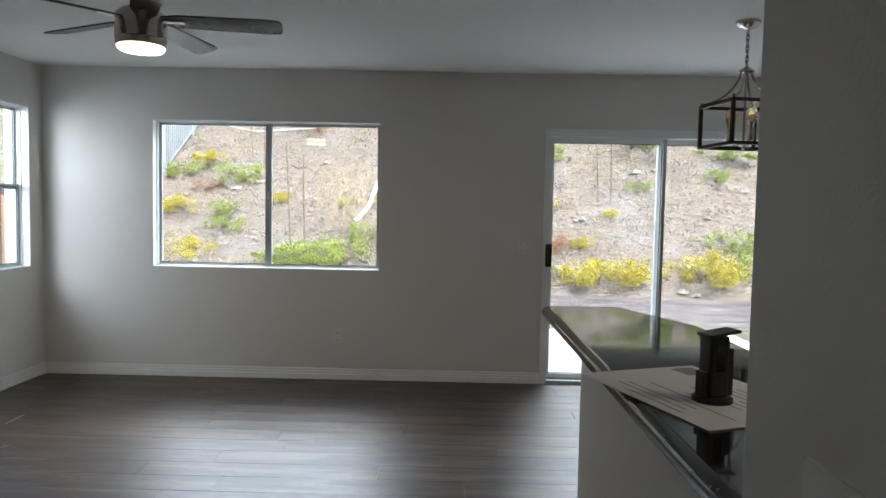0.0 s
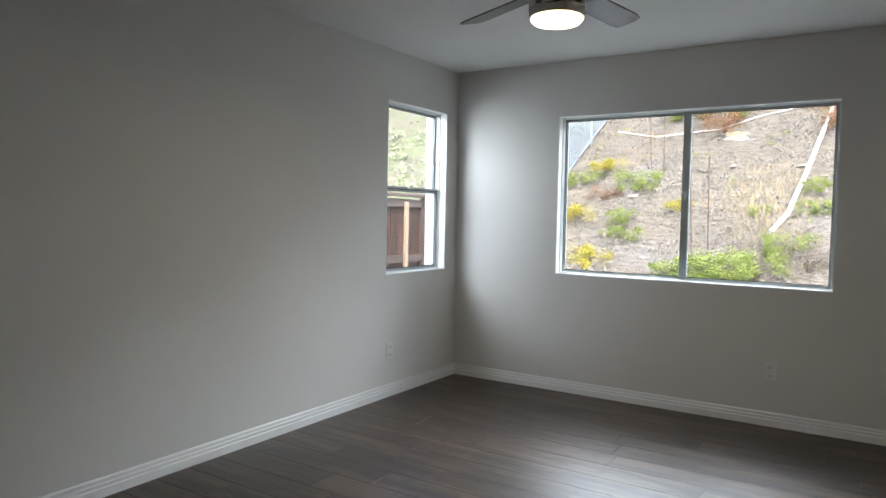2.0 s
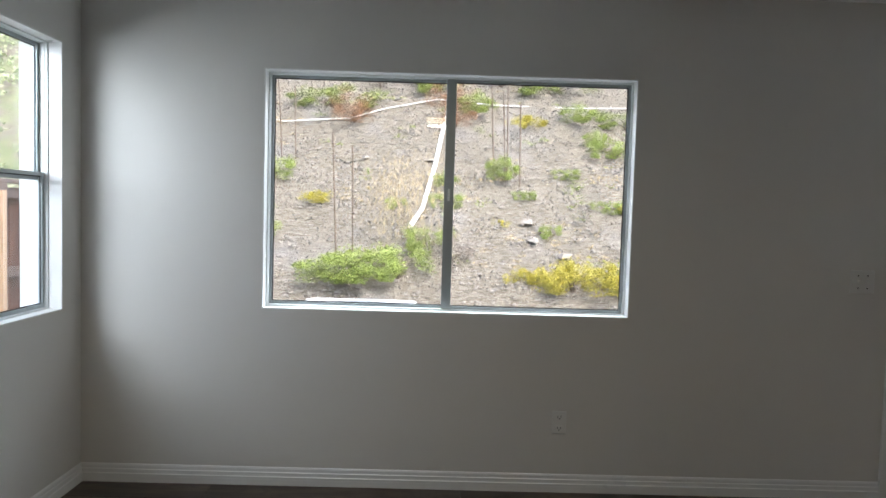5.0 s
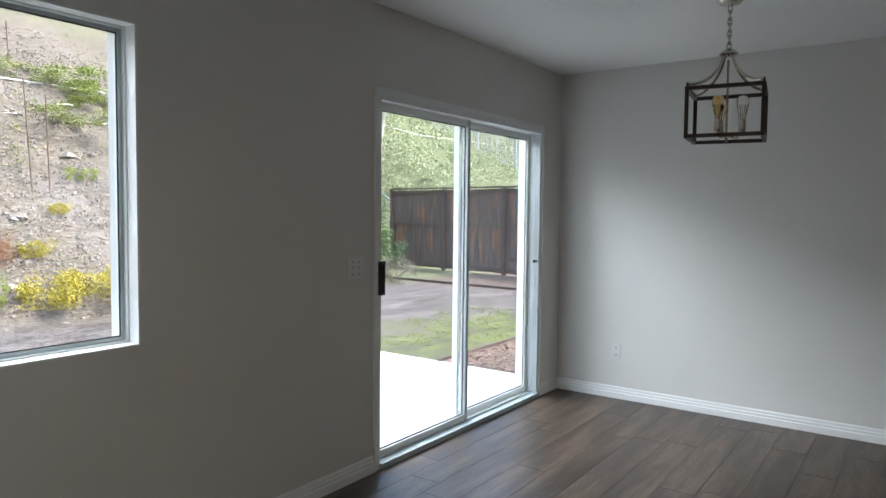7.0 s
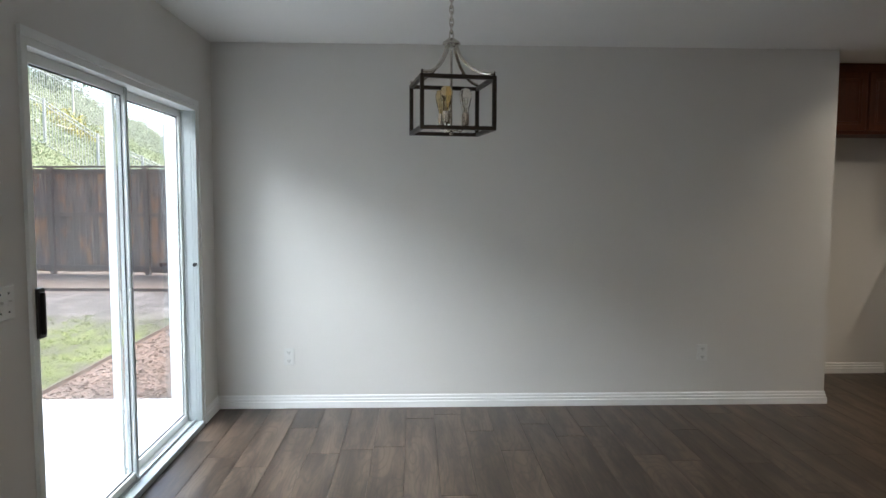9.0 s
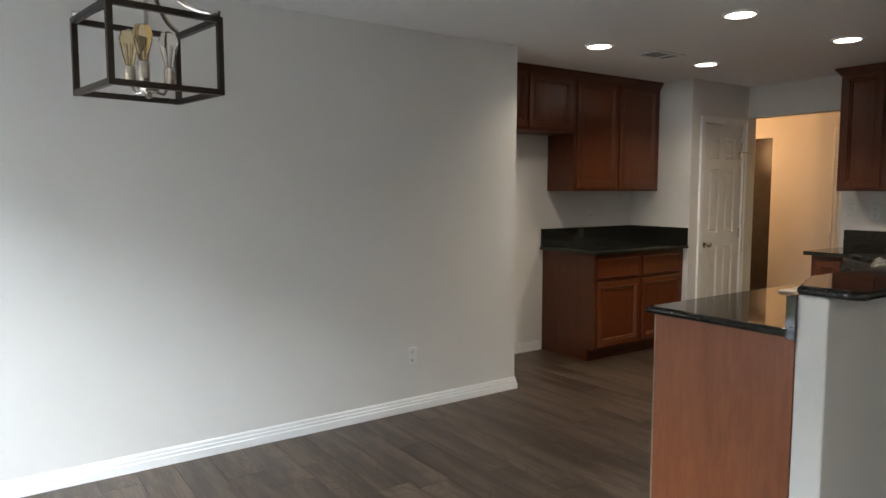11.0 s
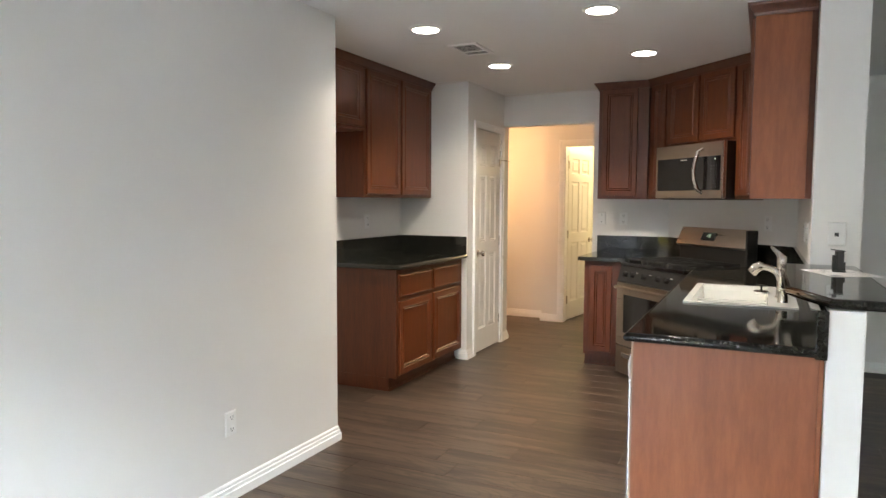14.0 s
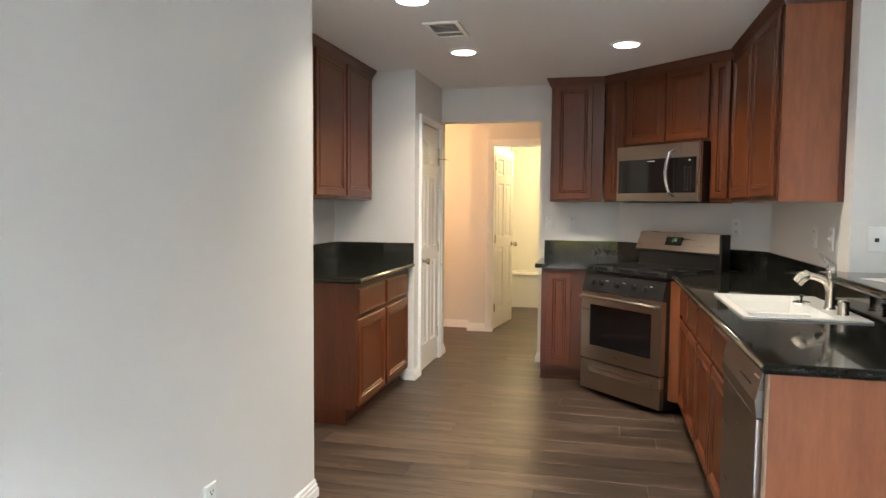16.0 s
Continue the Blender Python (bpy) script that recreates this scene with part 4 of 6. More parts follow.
fc = thing("faucet", "brushed nickel single-lever faucet with a pull-out spout", "faucet", (3.845, -4.60, ctop + 0.008))
bm = lathe(bmesh.new(), [(0.031, 0), (0.031, 0.004), (0.026, 0.010), (0.024, 0.06), (0.024, 0.135), (0.021, 0.15), (0, 0.151)])
part("base", bm, NICKEL, fc, smooth=True)
bm = tube(bmesh.new(), [(-0.002, 0, 0.075), (0.008, -0.002, 0.118), (0.03, -0.005, 0.142), (0.07, -0.012, 0.155), (0.105, -0.018, 0.160)], [0.022, 0.024, 0.020, 0.016, 0.017], 14)
part("spout", bm, NICKEL, fc, smooth=True)
bm = tube(bmesh.new(), [(0.098, -0.017, 0.163), (0.112, -0.019, 0.163), (0.140, -0.024, 0.150), (0.160, -0.027, 0.124)], [0.015, 0.026, 0.029, 0.027], 18)
part("spray_head", bm, NICKEL, fc, smooth=True)
bm = lathe(bmesh.new(), [(0.0, 0.152), (0.023, 0.152), (0.026, 0.157), (0.026, 0.186), (0.0245, 0.188), (0.026, 0.190), (0.025, 0.215), (0.018, 0.225), (0, 0.227)])
part("cartridge", bm, NICKEL, fc, smooth=True)
bm = tube(bmesh.new(), [(-0.004, 0, 0.208), (0.022, -0.004, 0.236), (0.062, -0.010, 0.270)], [0.019, 0.014, 0.006], 10)
part("lever", bm, NICKEL, fc, smooth=True)
fc.scale = (0.82, 0.9, 0.92)
ag = thing("air_gap", "brushed nickel air gap cap beside the faucet", "air gap", (3.84, -4.44, ctop + 0.008))
part("cap", lathe(bmesh.new(), [(0.024, 0), (0.022, 0.01), (0.022, 0.055), (0.016, 0.062), (0, 0.063)]), NICKEL, ag, smooth=True)
st = thing("sink_strainer", "small steel sink strainer lying on the sink rim", "strainer", (3.93, -4.72, ctop + 0.009))
part("basket", lathe(bmesh.new(), [(0.0, 0), (0.03, 0), (0.04, 0.012), (0.03, 0.016), (0, 0.016)]), CHROME, st, smooth=True)
part("stem", lathe(bmesh.new(), [(0.005, 0.016), (0.005, 0.035), (0.011, 0.038), (0.009, 0.046), (0, 0.047)]), BLACKP, st, smooth=True)


# ---- appliances ----
rg = thing("range", "stainless steel gas range with a black cooktop set across the corner", "range", (4.975, -6.4555, 0), 135)
W, D = 0.76, 0.64
part("body", boxes(((0.003, 0.03, 0.03), (W - 0.003, D, 0.90)), bevel=0.004), BLACKP, rg)
part("drawer_front", boxes(((0.004, -0.012, 0.04), (W - 0.004, 0.03, 0.258)), bevel=0.006), STEEL, rg, "brushed steel storage drawer")
part("drawer_grip", boxes(((0.09, -0.020, 0.172), (W - 0.09, -0.010, 0.212)), bevel=0.004), CHROME, rg)
bm = slab((0.004, W - 0.004), (0.268, 0.765), -0.012, 0.03, [(0.09, W - 0.09, 0.37, 0.675)])
part("oven_door", bm, STEEL, rg, "brushed steel oven door")
part("oven_window", boxes(((0.085, -0.006, 0.365), (W - 0.085, 0.01, 0.68))), BLACKGLASS, rg, "dark oven window")
bm = tube(bmesh.new(), [(0.03, -0.012, 0.73), (0.035, -0.05, 0.73), (0.10, -0.062, 0.735), (W / 2, -0.068, 0.738), (W - 0.10, -0.062, 0.735), (W - 0.035, -0.05, 0.73), (W - 0.03, -0.012, 0.73)], 0.013, 12)
part("oven_handle", bm, STEEL, rg, smooth=True)
bm = bmesh.new()
v = [bm.verts.new(p) for x in (0.004, W - 0.004) for p in ((x, 0.03, 0.772), (x, -0.012, 0.772), (x, 0.025, 0.895), (x, 0.05, 0.90))]
for q in ((0, 1, 2, 3), (4, 7, 6, 5), (0, 4, 5, 1), (1, 5, 6, 2), (2, 6, 7, 3), (3, 7, 4, 0)):
    bm.faces.new([v[i] for i in q])
part("control_panel", bm, BLACKP, rg)
for kx in (0.10, 0.19, 0.34, 0.50, 0.60):
    bm = lathe(bmesh.new(), [(0.021, 0), (0.019, 0.022), (0.014, 0.028), (0, 0.028)], sides=16)
    box(bm, (-0.004, -0.018, 0.022), (0.004, 0.018, 0.036), 0.001)
    bmesh.ops.rotate(bm, verts=bm.verts, cent=(0, 0, 0), matrix=Matrix.Rotation(radians(76), 3, "X"))
    bmesh.ops.translate(bm, verts=bm.verts, vec=(kx, 0.008, 0.835))
    part("knob", bm, BLACKP, rg, smooth=True)
for x in (0.235, 0.40, 0.64):
    part("burner_mark", boxes(((x, 0.0, 0.855), (x + 0.022, 0.004, 0.861))), PLASTIC, rg)
part("cooktop", boxes(((0.0, 0.02, 0.90), (W, D - 0.05, 0.925)), bevel=0.006), BLACKGLASS, rg)
for gx in (0.04, 0.285, 0.53):
    bm = bmesh.new()
    gw = 0.20
    for yy in (0.06, 0.29, 0.53):
        box(bm, (gx, yy, 0.945), (gx + gw, yy + 0.012, 0.957), 0.002)
    for xx in (gx, gx + gw / 2 - 0.006, gx + gw - 0.012):
        box(bm, (xx, 0.065, 0.947), (xx + 0.012, 0.54, 0.959), 0.002)
    for xx in (gx, gx + gw - 0.012):
        for yy in (0.06, 0.53):
            box(bm, (xx, yy, 0.924), (xx + 0.012, yy + 0.012, 0.947))
    part("grate", bm, IRON, rg, "black cast iron grate")
    for yy in (0.17, 0.42):
        part("burner", lathe(bmesh.new(), [(0.045, 0.925), (0.045, 0.934), (0.03, 0.942), (0, 0.943)], (gx + gw / 2, yy, 0), 18), IRON, rg, smooth=True)
part("back_riser", boxes(((0.01, D - 0.055, 0.90), (W - 0.01, D, 1.06)), bevel=0.003), BLACKP, rg)
bm = bmesh.new()
v = [bm.verts.new(p) for x in (0.0, W) for p in ((x, D - 0.06, 1.055), (x, D + 0.01, 1.055), (x, D + 0.01, 1.20), (x, D - 0.02, 1.205), (x, D - 0.085, 1.07))]
for q in ((0, 4, 3, 2, 1), (5, 6, 7, 8, 9), (0, 1, 6, 5), (1, 2, 7, 6), (2, 3, 8, 7), (3, 4, 9, 8), (4, 0, 5, 9)):
    bm.faces.new([v[i] for i in q])
part("backguard", bm, STEEL, rg, "brushed steel backguard")
part("side_cap", boxes(((W, D - 0.088, 0.93), (W + 0.022, D + 0.01, 1.203)), bevel=0.006), BLACKP, rg)
bm = boxes(((-0.075, -0.004, -0.034), (0.075, 0.0, 0.034)), bevel=0.001)
cs = part("clock_screen", bm, BLACKGLASS, rg, "black clock display")
cs.matrix_local = pose(W * 0.46, D - 0.056, 1.137, -25.7)
for dx, segs in ((-0.022, "bc"), (-0.006, "bc"), (0.012, "abcdefg")):
    bm = bmesh.new()
    S = {"a": (0, 0.012, 0.008, 0.0135), "g": (0, 0, 0.008, 0.0015), "d": (0, -0.012, 0.008, -0.0105), "b": (0.008, 0.001, 0.0095, 0.0125), "c": (0.008, -0.0115, 0.0095, 0), "f": (-0.0015, 0.001, 0, 0.0125), "e": (-0.0015, -0.0115, 0, 0)}
    for s in segs:
        a, b, c, d = S[s]
        box(bm, (dx + a, -0.0055, b + 0.006), (dx + c, -0.0042, d + 0.006))
    part("digit", bm, GREENLED, cs, "lit green clock digit")

mw = thing("microwave", "stainless steel over-the-range microwave under the corner cabinet", "microwave", (4.836 + 0.7071 * (0.10 - 0.241), -6.985 + 0.7071 * (0.10 + 0.241), 0), 135)
MW = 0.76
part("body", boxes(((0, 0.02, 1.432), (MW, 0.395, 1.848)), bevel=0.003), BLACKP, mw)
bm = slab((0, 0.60), (1.436, 1.846), -0.008, 0.02, [(0.025, 0.50, 1.50, 1.74)])
part("door", bm, STEEL, mw, "brushed steel door")
part("door_window", boxes(((0.02, -0.010, 1.495), (0.505, 0.005, 1.745)), bevel=0.002), BLACKGLASS, mw, "dark glass window")
part("nameplate", boxes(((0.30, -0.0115, 1.725), (0.37, -0.0098, 1.731))), PLASTIC, mw)
bm = slab((0.602, MW), (1.436, 1.846), -0.008, 0.02, [(0.62, MW - 0.035, 1.50, 1.74)])
part("control_surround", bm, STEEL, mw)
part("control_panel", boxes(((0.50, -0.0105, 1.495), (MW - 0.03, 0.006, 1.745)), bevel=0.002), BLACKGLASS, mw)
for r in range(8):
    for k in range(3):
        part("button", boxes(((0.634 + 0.026 * k, -0.0112, 1.517 + 0.022 * r), (0.642 + 0.026 * k, -0.0100, 1.5195 + 0.022 * r))), INK, mw)
part("clock_digits", boxes(((0.667, -0.0115, 1.718), (0.685, -0.0100, 1.725))), GREENLED, mw)
bm = tube(bmesh.new(), [(0.545, -0.008, 1.80), (0.535, -0.045, 1.78), (0.52, -0.06, 1.70), (0.515, -0.066, 1.64), (0.52, -0.06, 1.57), (0.535, -0.045, 1.50), (0.545, -0.008, 1.475)], 0.014, 12)
part("door_handle", bm, CHROME, mw, smooth=True)
part("edge_trim", boxes(((MW - 0.012, -0.010, 1.434), (MW + 0.001, 0.012, 1.848)), bevel=0.003), CHROME, mw)
part("vent_lip", boxes(((0.06, 0.02, 1.424), (MW - 0.02, 0.39, 1.4315))), BLACKP, mw)

dw = thing("dishwasher", "brushed steel dishwasher at the end of the peninsula", "dishwasher", (4.335, -4.095, 0), 90)
part("body", boxes(((0.003, 0.0, 0.10), (0.597, 0.57, 0.90))), BLACKP, dw)
part("door", boxes(((0.004, -0.03, 0.11), (0.596, -0.001, 0.745)), bevel=0.004), DARKSTEEL, dw)
part("door_edge", boxes(((0.590, -0.032, 0.11), (0.602, 0.0, 0.745)), bevel=0.003), CHROME, dw)
bm = bmesh.new()
v = [bm.verts.new(p) for x in (0.004, 0.598) for p in ((x, 0.0, 0.75), (x, -0.032, 0.75), (x, -0.038, 0.80), (x, -0.018, 0.89), (x, 0.0, 0.895))]
for q in ((0, 4, 3, 2, 1), (5, 6, 7, 8, 9), (0, 1, 6, 5), (1, 2, 7, 6), (2, 3, 8, 7), (3, 4, 9, 8), (4, 0, 5, 9)):
    bm.faces.new([v[i] for i in q])
part("control_panel", bm, DARKSTEEL, dw)
part("kick_plate", boxes(((0.004, 0.05, 0.0), (0.596, 0.06, 0.10))), BLACKP, dw)
part("button_row", boxes(*[((0.33 + 0.03 * k, -0.0335, 0.83), (0.345 + 0.03 * k, -0.028, 0.838)) for k in range(6)]), BLACKP, dw)

# ---- ceiling things ----
for cx, cy in CANS:
    c = thing("recessed_light", "lit white round recessed ceiling light", "recessed light", (cx, cy, H), 0, "kitchen recessed lights")
    part("trim_ring", lathe(bmesh.new(), [(0.078, -0.001), (0.098, -0.001), (0.096, -0.007), (0.080, -0.012), (0.078, -0.012), (0.078, -0.001)], sides=32, cap=False), PLASTIC, c, smooth=True)
    part("diffuser", lathe(bmesh.new(), [(0.0, -0.004), (0.079, -0.004), (0.079, -0.009), (0, -0.009)], sides=32), GLOWCAN, c)
vt = thing("ceiling_vent", "white ceiling air vent with a dark plate behind its louvres", "air vent", (5.77, -5.27, H), 0)
vt.scale = (0.88, 0.86, 1)
part("frame", boxes(((-0.12, -0.20, -0.012), (0.12, -0.17, -0.001)), ((-0.12, 0.17, -0.012), (0.12, 0.20, -0.001)), ((-0.12, -0.17, -0.012), (-0.09, 0.17, -0.001)), ((0.09, -0.17, -0.012), (0.12, 0.17, -0.001)), bevel=0.003), TRIM, vt)
# Dark plate puts the duct's inner shade behind the slats as colour.
part("backing", boxes(((-0.09, -0.17, -0.004), (0.09, 0.17, -0.001))), DARKSLOT, vt)
for k in range(9):
    s = part("slat", boxes(((-0.089, -0.005, -0.0006), (0.089, 0.005, 0.0006))), TRIM, vt)
    s.matrix_local = pose(0, -0.15 + 0.036 * k, -0.0085, -22)
part("divider", boxes(((-0.089, -0.06, -0.012), (0.089, -0.05, -0.004))), TRIM, vt)

fan = thing("ceiling_fan", "brushed nickel ceiling fan with dark blades and a lit lamp", "ceiling fan", (1.73, -2.04, 0))
part("canopy", lathe(bmesh.new(), [(0.0, H - 0.001), (0.075, H - 0.001), (0.072, H - 0.03), (0.055, H - 0.055), (0.035, H - 0.06), (0, H - 0.06)], sides=28), NICKEL, fan, smooth=True)
part("downrod", lathe(bmesh.new(), [(0.013, H - 0.06), (0.013, 2.295), (0, 2.295)], sides=12), NICKEL, fan, smooth=True)
part("motor", lathe(bmesh.new(), [(0.03, 2.305), (0.095, 2.295), (0.114, 2.275), (0.117, 2.165), (0.119, 2.160), (0.116, 2.155), (0.115, 2.126), (0.107, 2.123), (0, 2.123)], sides=36), NICKEL, fan, smooth=True)
part("lamp_glass", lathe(bmesh.new(), [(0.108, 2.124), (0.108, 2.116), (0.096, 2.104), (0.055, 2.096), (0, 2.094)], sides=36), GLOWFAN, fan, "glowing frosted glass lamp", smooth=True)
for k in range(5):
    a = 10 + 72 * k
    bm = bmesh.new()
    pts = [(0.10, 0.040), (0.18, 0.058), (0.40, 0.064), (0.60, 0.068), (0.655, 0.060), (0.668, 0.03)]
    top, bot = [], []
    outline = [(x, w) for x, w in pts] + [(x, -w) for x, w in reversed(pts)]
    for x, w in outline:
        z = -0.22 * w
        top.append(bm.verts.new((x, w, z + 0.004)))
        bot.append(bm.verts.new((x, w, z - 0.004)))
    bm.faces.new(top)
    bm.faces.new(bot[::-1])
    for i in range(len(outline)):
        j = (i + 1) % len(outline)
        bm.faces.new((bot[i], bot[j], top[j], top[i]))
    b = part("blade", bm, BLADE, fan, "dark glossy blade", smooth=False)
    b.matrix_local = pose(0, 0, 2.255, 0, 0, a)
    b2 = part("blade_arm", boxes(((0.08, -0.02, -0.008), (0.20, 0.02, -0.003)), bevel=0.003), NICKEL, b)

pn = thing("pendant_light", "square dark bronze cage pendant with amber bulbs on a chain", "pendant light", (4.87, -1.51, 0), 8.5)
hw, zb, zt, q = 0.168, 1.745, 1.992, 0.009
part("canopy", lathe(bmesh.new(), [(0.0, H - 0.001), (0.066, H - 0.001), (0.065, H - 0.016), (0.046, H - 0.034), (0.014, H - 0.044), (0, H - 0.044)], sides=28), NICKEL, pn, smooth=True)
n = 7
zc = np.linspace(H - 0.06, 2.205, n)
for k in range(n):
    bm = bmesh.new()
    ring = [((0.009 * math.cos(a) if k % 2 else 0.0), (0.0 if k % 2 else 0.009 * math.cos(a)), zc[k] + 0.024 * math.sin(a)) for a in np.linspace(0, math.tau, 13)]
    tube(bm, ring, 0.0034, 6, cap=False)
    part("chain_link", bm, NICKEL, pn, smooth=True)
part("hub", lathe(bmesh.new(), [(0.0, 2.190), (0.014, 2.190), (0.040, 2.172), (0.044, 2.162), (0.026, 2.152), (0, 2.15)], sides=20), NICKEL, pn, smooth=True)
part("stem", lathe(bmesh.new(), [(0.006, 2.135), (0.006, zb - 0.01), (0, zb - 0.01)], sides=10), NICKEL, pn, smooth=True)
for sx in (-1, 1):
    for sy in (-1, 1):
        part("post", boxes(((sx * hw - q, sy * hw - q, zb), (sx * hw + q, sy * hw + q, zt)), bevel=0.001), BRONZE, pn)
        s = np.linspace(0, 1, 9)
        arm = [(sx * (0.02 + (hw - 0.02) * t ** 1.5), sy * (0.02 + (hw - 0.02) * t ** 1.5), 2.157 - 0.154 * math.sin(t * math.pi / 2)) for t in s]
        part("arm", tube(bmesh.new(), arm, 0.0078, 8), NICKEL, pn, smooth=True)
        part("finial", lathe(bmesh.new(), [(0.004, zt), (0.004, zt + 0.012), (0.006, zt + 0.016), (0, zt + 0.022)], (sx * hw, sy * hw, 0), 8), BRONZE, pn, smooth=True)
for z in (zb, zt - 2 * q):
    for s in (-1, 1):
        part("rail", boxes(((-hw + q, s * hw - q, z), (hw - q, s * hw + q, z + 2 * q))), BRONZE, pn)
        part("rail", boxes(((s * hw - q, -hw + q, z), (s * hw + q, hw - q, z + 2 * q))), BRONZE, pn)
part("bottom_hub", lathe(bmesh.new(), [(0, zb + 0.03), (0.035, zb + 0.028), (0.03, zb + 0.012), (0.01, zb + 0.004), (0.01, zb - 0.008), (0, zb - 0.012)], sides=18), NICKEL, pn, smooth=True)
for k in range(3):
    a = radians(30 + 120 * k)
    ox, oy = 0.07 * math.cos(a), 0.07 * math.sin(a)
    part("lamp_arm", tube(bmesh.new(), [(0.01 * math.cos(a), 0.01 * math.sin(a), zb + 0.015), (ox * 0.7, oy * 0.7, zb + 0.008), (ox, oy, zb + 0.04)], 0.005, 8), NICKEL, pn, smooth=True)
    part("socket", lathe(bmesh.new(), [(0.0, zb + 0.036), (0.015, zb + 0.036), (0.018, zb + 0.044), (0.018, zb + 0.095), (0, zb + 0.098)], (ox, oy, 0), 16), NICKEL, pn, smooth=True)
    bm = lathe(bmesh.new(), [(0.013, zb + 0.098), (0.016, zb + 0.112), (0.028, zb + 0.16), (0.031, zb + 0.183), (0.023, zb + 0.207), (0, zb + 0.216)], (ox, oy, 0), 20)
    bulb = part("bulb", bm, AMBER if k != 2 else CLEAR, pn, "amber glass filament bulb" if k != 2 else "clear glass filament bulb", smooth=True)
    fil = bmesh.new()
    for j in range(6):
        b = j * math.tau / 6
        tube(fil, [(ox + 0.004 * math.cos(b), oy + 0.004 * math.sin(b), zb + 0.10), (ox + 0.010 * math.cos(b), oy + 0.010 * math.sin(b), zb + 0.17)], 0.0008, 4)
    part("filament", fil, NICKEL, bulb)

# ---- on the bar ----
pp = thing("paper_sheets", "printed white paper sheet lying on the black bar top", "paper", (3.62, -4.36, 1.1008), 110)
part("sheet", boxes(((-0.15, -0.11, 0), (0.15, 0.11, 0.0012))), PAPER, pp)
random.seed(5)
for k in range(12):
    y = 0.092 - 0.0145 * k
    x = random.uniform(-0.13, -0.05)
    part("text_line", boxes(((x, y, 0.0012), (x + random.uniform(0.05, 0.16), y + 0.0022, 0.0015))), INK, pp)
part("printed_block", boxes(((0.09, -0.095, 0.0012), (0.135, -0.055, 0.0016))), INK, pp)
gd = thing("black_stand", "small black plastic charging stand on the paper sheet", "charging stand", (3.622, -4.405, 1.1025), 18)
gd.scale = (0.60, 0.60, 0.58)
part("base", lathe(bmesh.new(), [(0.0, 0), (0.046, 0), (0.046, 0.010), (0.040, 0.014), (0, 0.014)], sides=28), BLACKP, gd, smooth=True)
part("column", boxes(((-0.026, -0.024, 0.012), (0.026, 0.020, 0.160)), bevel=0.006), BLACKP, gd)
part("grip_window", boxes(((-0.011, -0.0255, 0.075), (0.011, -0.023, 0.140))), BLACKGLASS, gd)
part("fin", boxes(((0.0265, -0.012, 0.012), (0.048, 0.014, 0.128)), bevel=0.003), BLACKP, gd)
part("lug", boxes(((-0.040, -0.018, 0.012), (-0.0265, 0.012, 0.075)), bevel=0.003), BLACKP, gd)
bm = boxes(((-0.030, -0.026, 0.0), (0.055, 0.026, 0.008)), bevel=0.002)
bmesh.ops.rotate(bm, verts=bm.verts, cent=(0, 0, 0), matrix=Matrix.Rotation(radians(-7), 3, "Y"))
bmesh.ops.translate(bm, verts=bm.verts, vec=(0, 0, 0.160))
part("top_plate", bm, BLACKP, gd)

# ---- hall and bathroom ----
tb = thing("bathtub", "cream bathtub along the far bathroom wall", "bathtub", (5.1, -11.2, 0))
bm = slab((0.0, 1.06), (0.0, 0.45), 0.62, 0.70, [])
box(bm, (0.0, 0.0, 0.40), (1.06, 0.10, 0.45), 0.01)
box(bm, (0.0, 0.60, 0.44), (1.06, 0.72, 0.465), 0.01)
part("apron", bm, PORCELAIN, tb)
part("basin", boxes(((0.0, 0.10, 0.0), (1.06, 0.60, 0.12))), PORCELAIN, tb)
tr = thing("towel_bar", "metal towel bar on the bathroom wall", "towel bar", (5.1, -10.1, 1.25))
part("bar", tube(bmesh.new(), [(0.0, 0, 0), (0.07, 0, 0), (0.07, 0.55, 0), (0.0, 0.55, 0)], 0.009, 8), NICKEL, tr, smooth=True)
part("slab", boxes(((0.0, -0.02, 0.0), (0.8, 0.02, 2.05))), BLADE, dd)


# ---- outdoors: ground ----
GZ = -0.15


def slope_foot(x):
    return 7.0 + max(min((x - 11.8) * 0.85, 3.4, (18.0 - x) * 1.9), 0)


def ground_height(x, y):
    s = max(y - slope_foot(x), 0) * 0.75
    cap = min(max(13.2 - 0.18 * x, 3.0), 13.0)
    h = min(s, cap) if s > 0 else 0.0
    if s > 0:
        k = min(s, 1.0)
        h += k * (0.22 * noise.noise((x * 0.45, y * 0.45, 0)) + 0.11 * noise.noise((x * 1.3, y * 1.6, 3)) + 0.05 * noise.noise((x * 3.6, y * 4.5, 7)))
    if x > 16.5:
        h = max(h, min((x - 16.5) * 0.06, 2.0))
    return GZ + h


def spread(lo, hi, step, far_lo, far_hi, far_step):
    near = list(np.arange(lo, hi + 1e-6, step))
    left, right = [], []
    d, p = step, lo
    while p > far_lo:
        d *= 1.35
        p -= min(d, far_step)
        left.append(p)
    d, p = step, hi
    while p < far_hi:
        d *= 1.35
        p += min(d, far_step)
        right.append(p)
    return left[::-1] + near + right


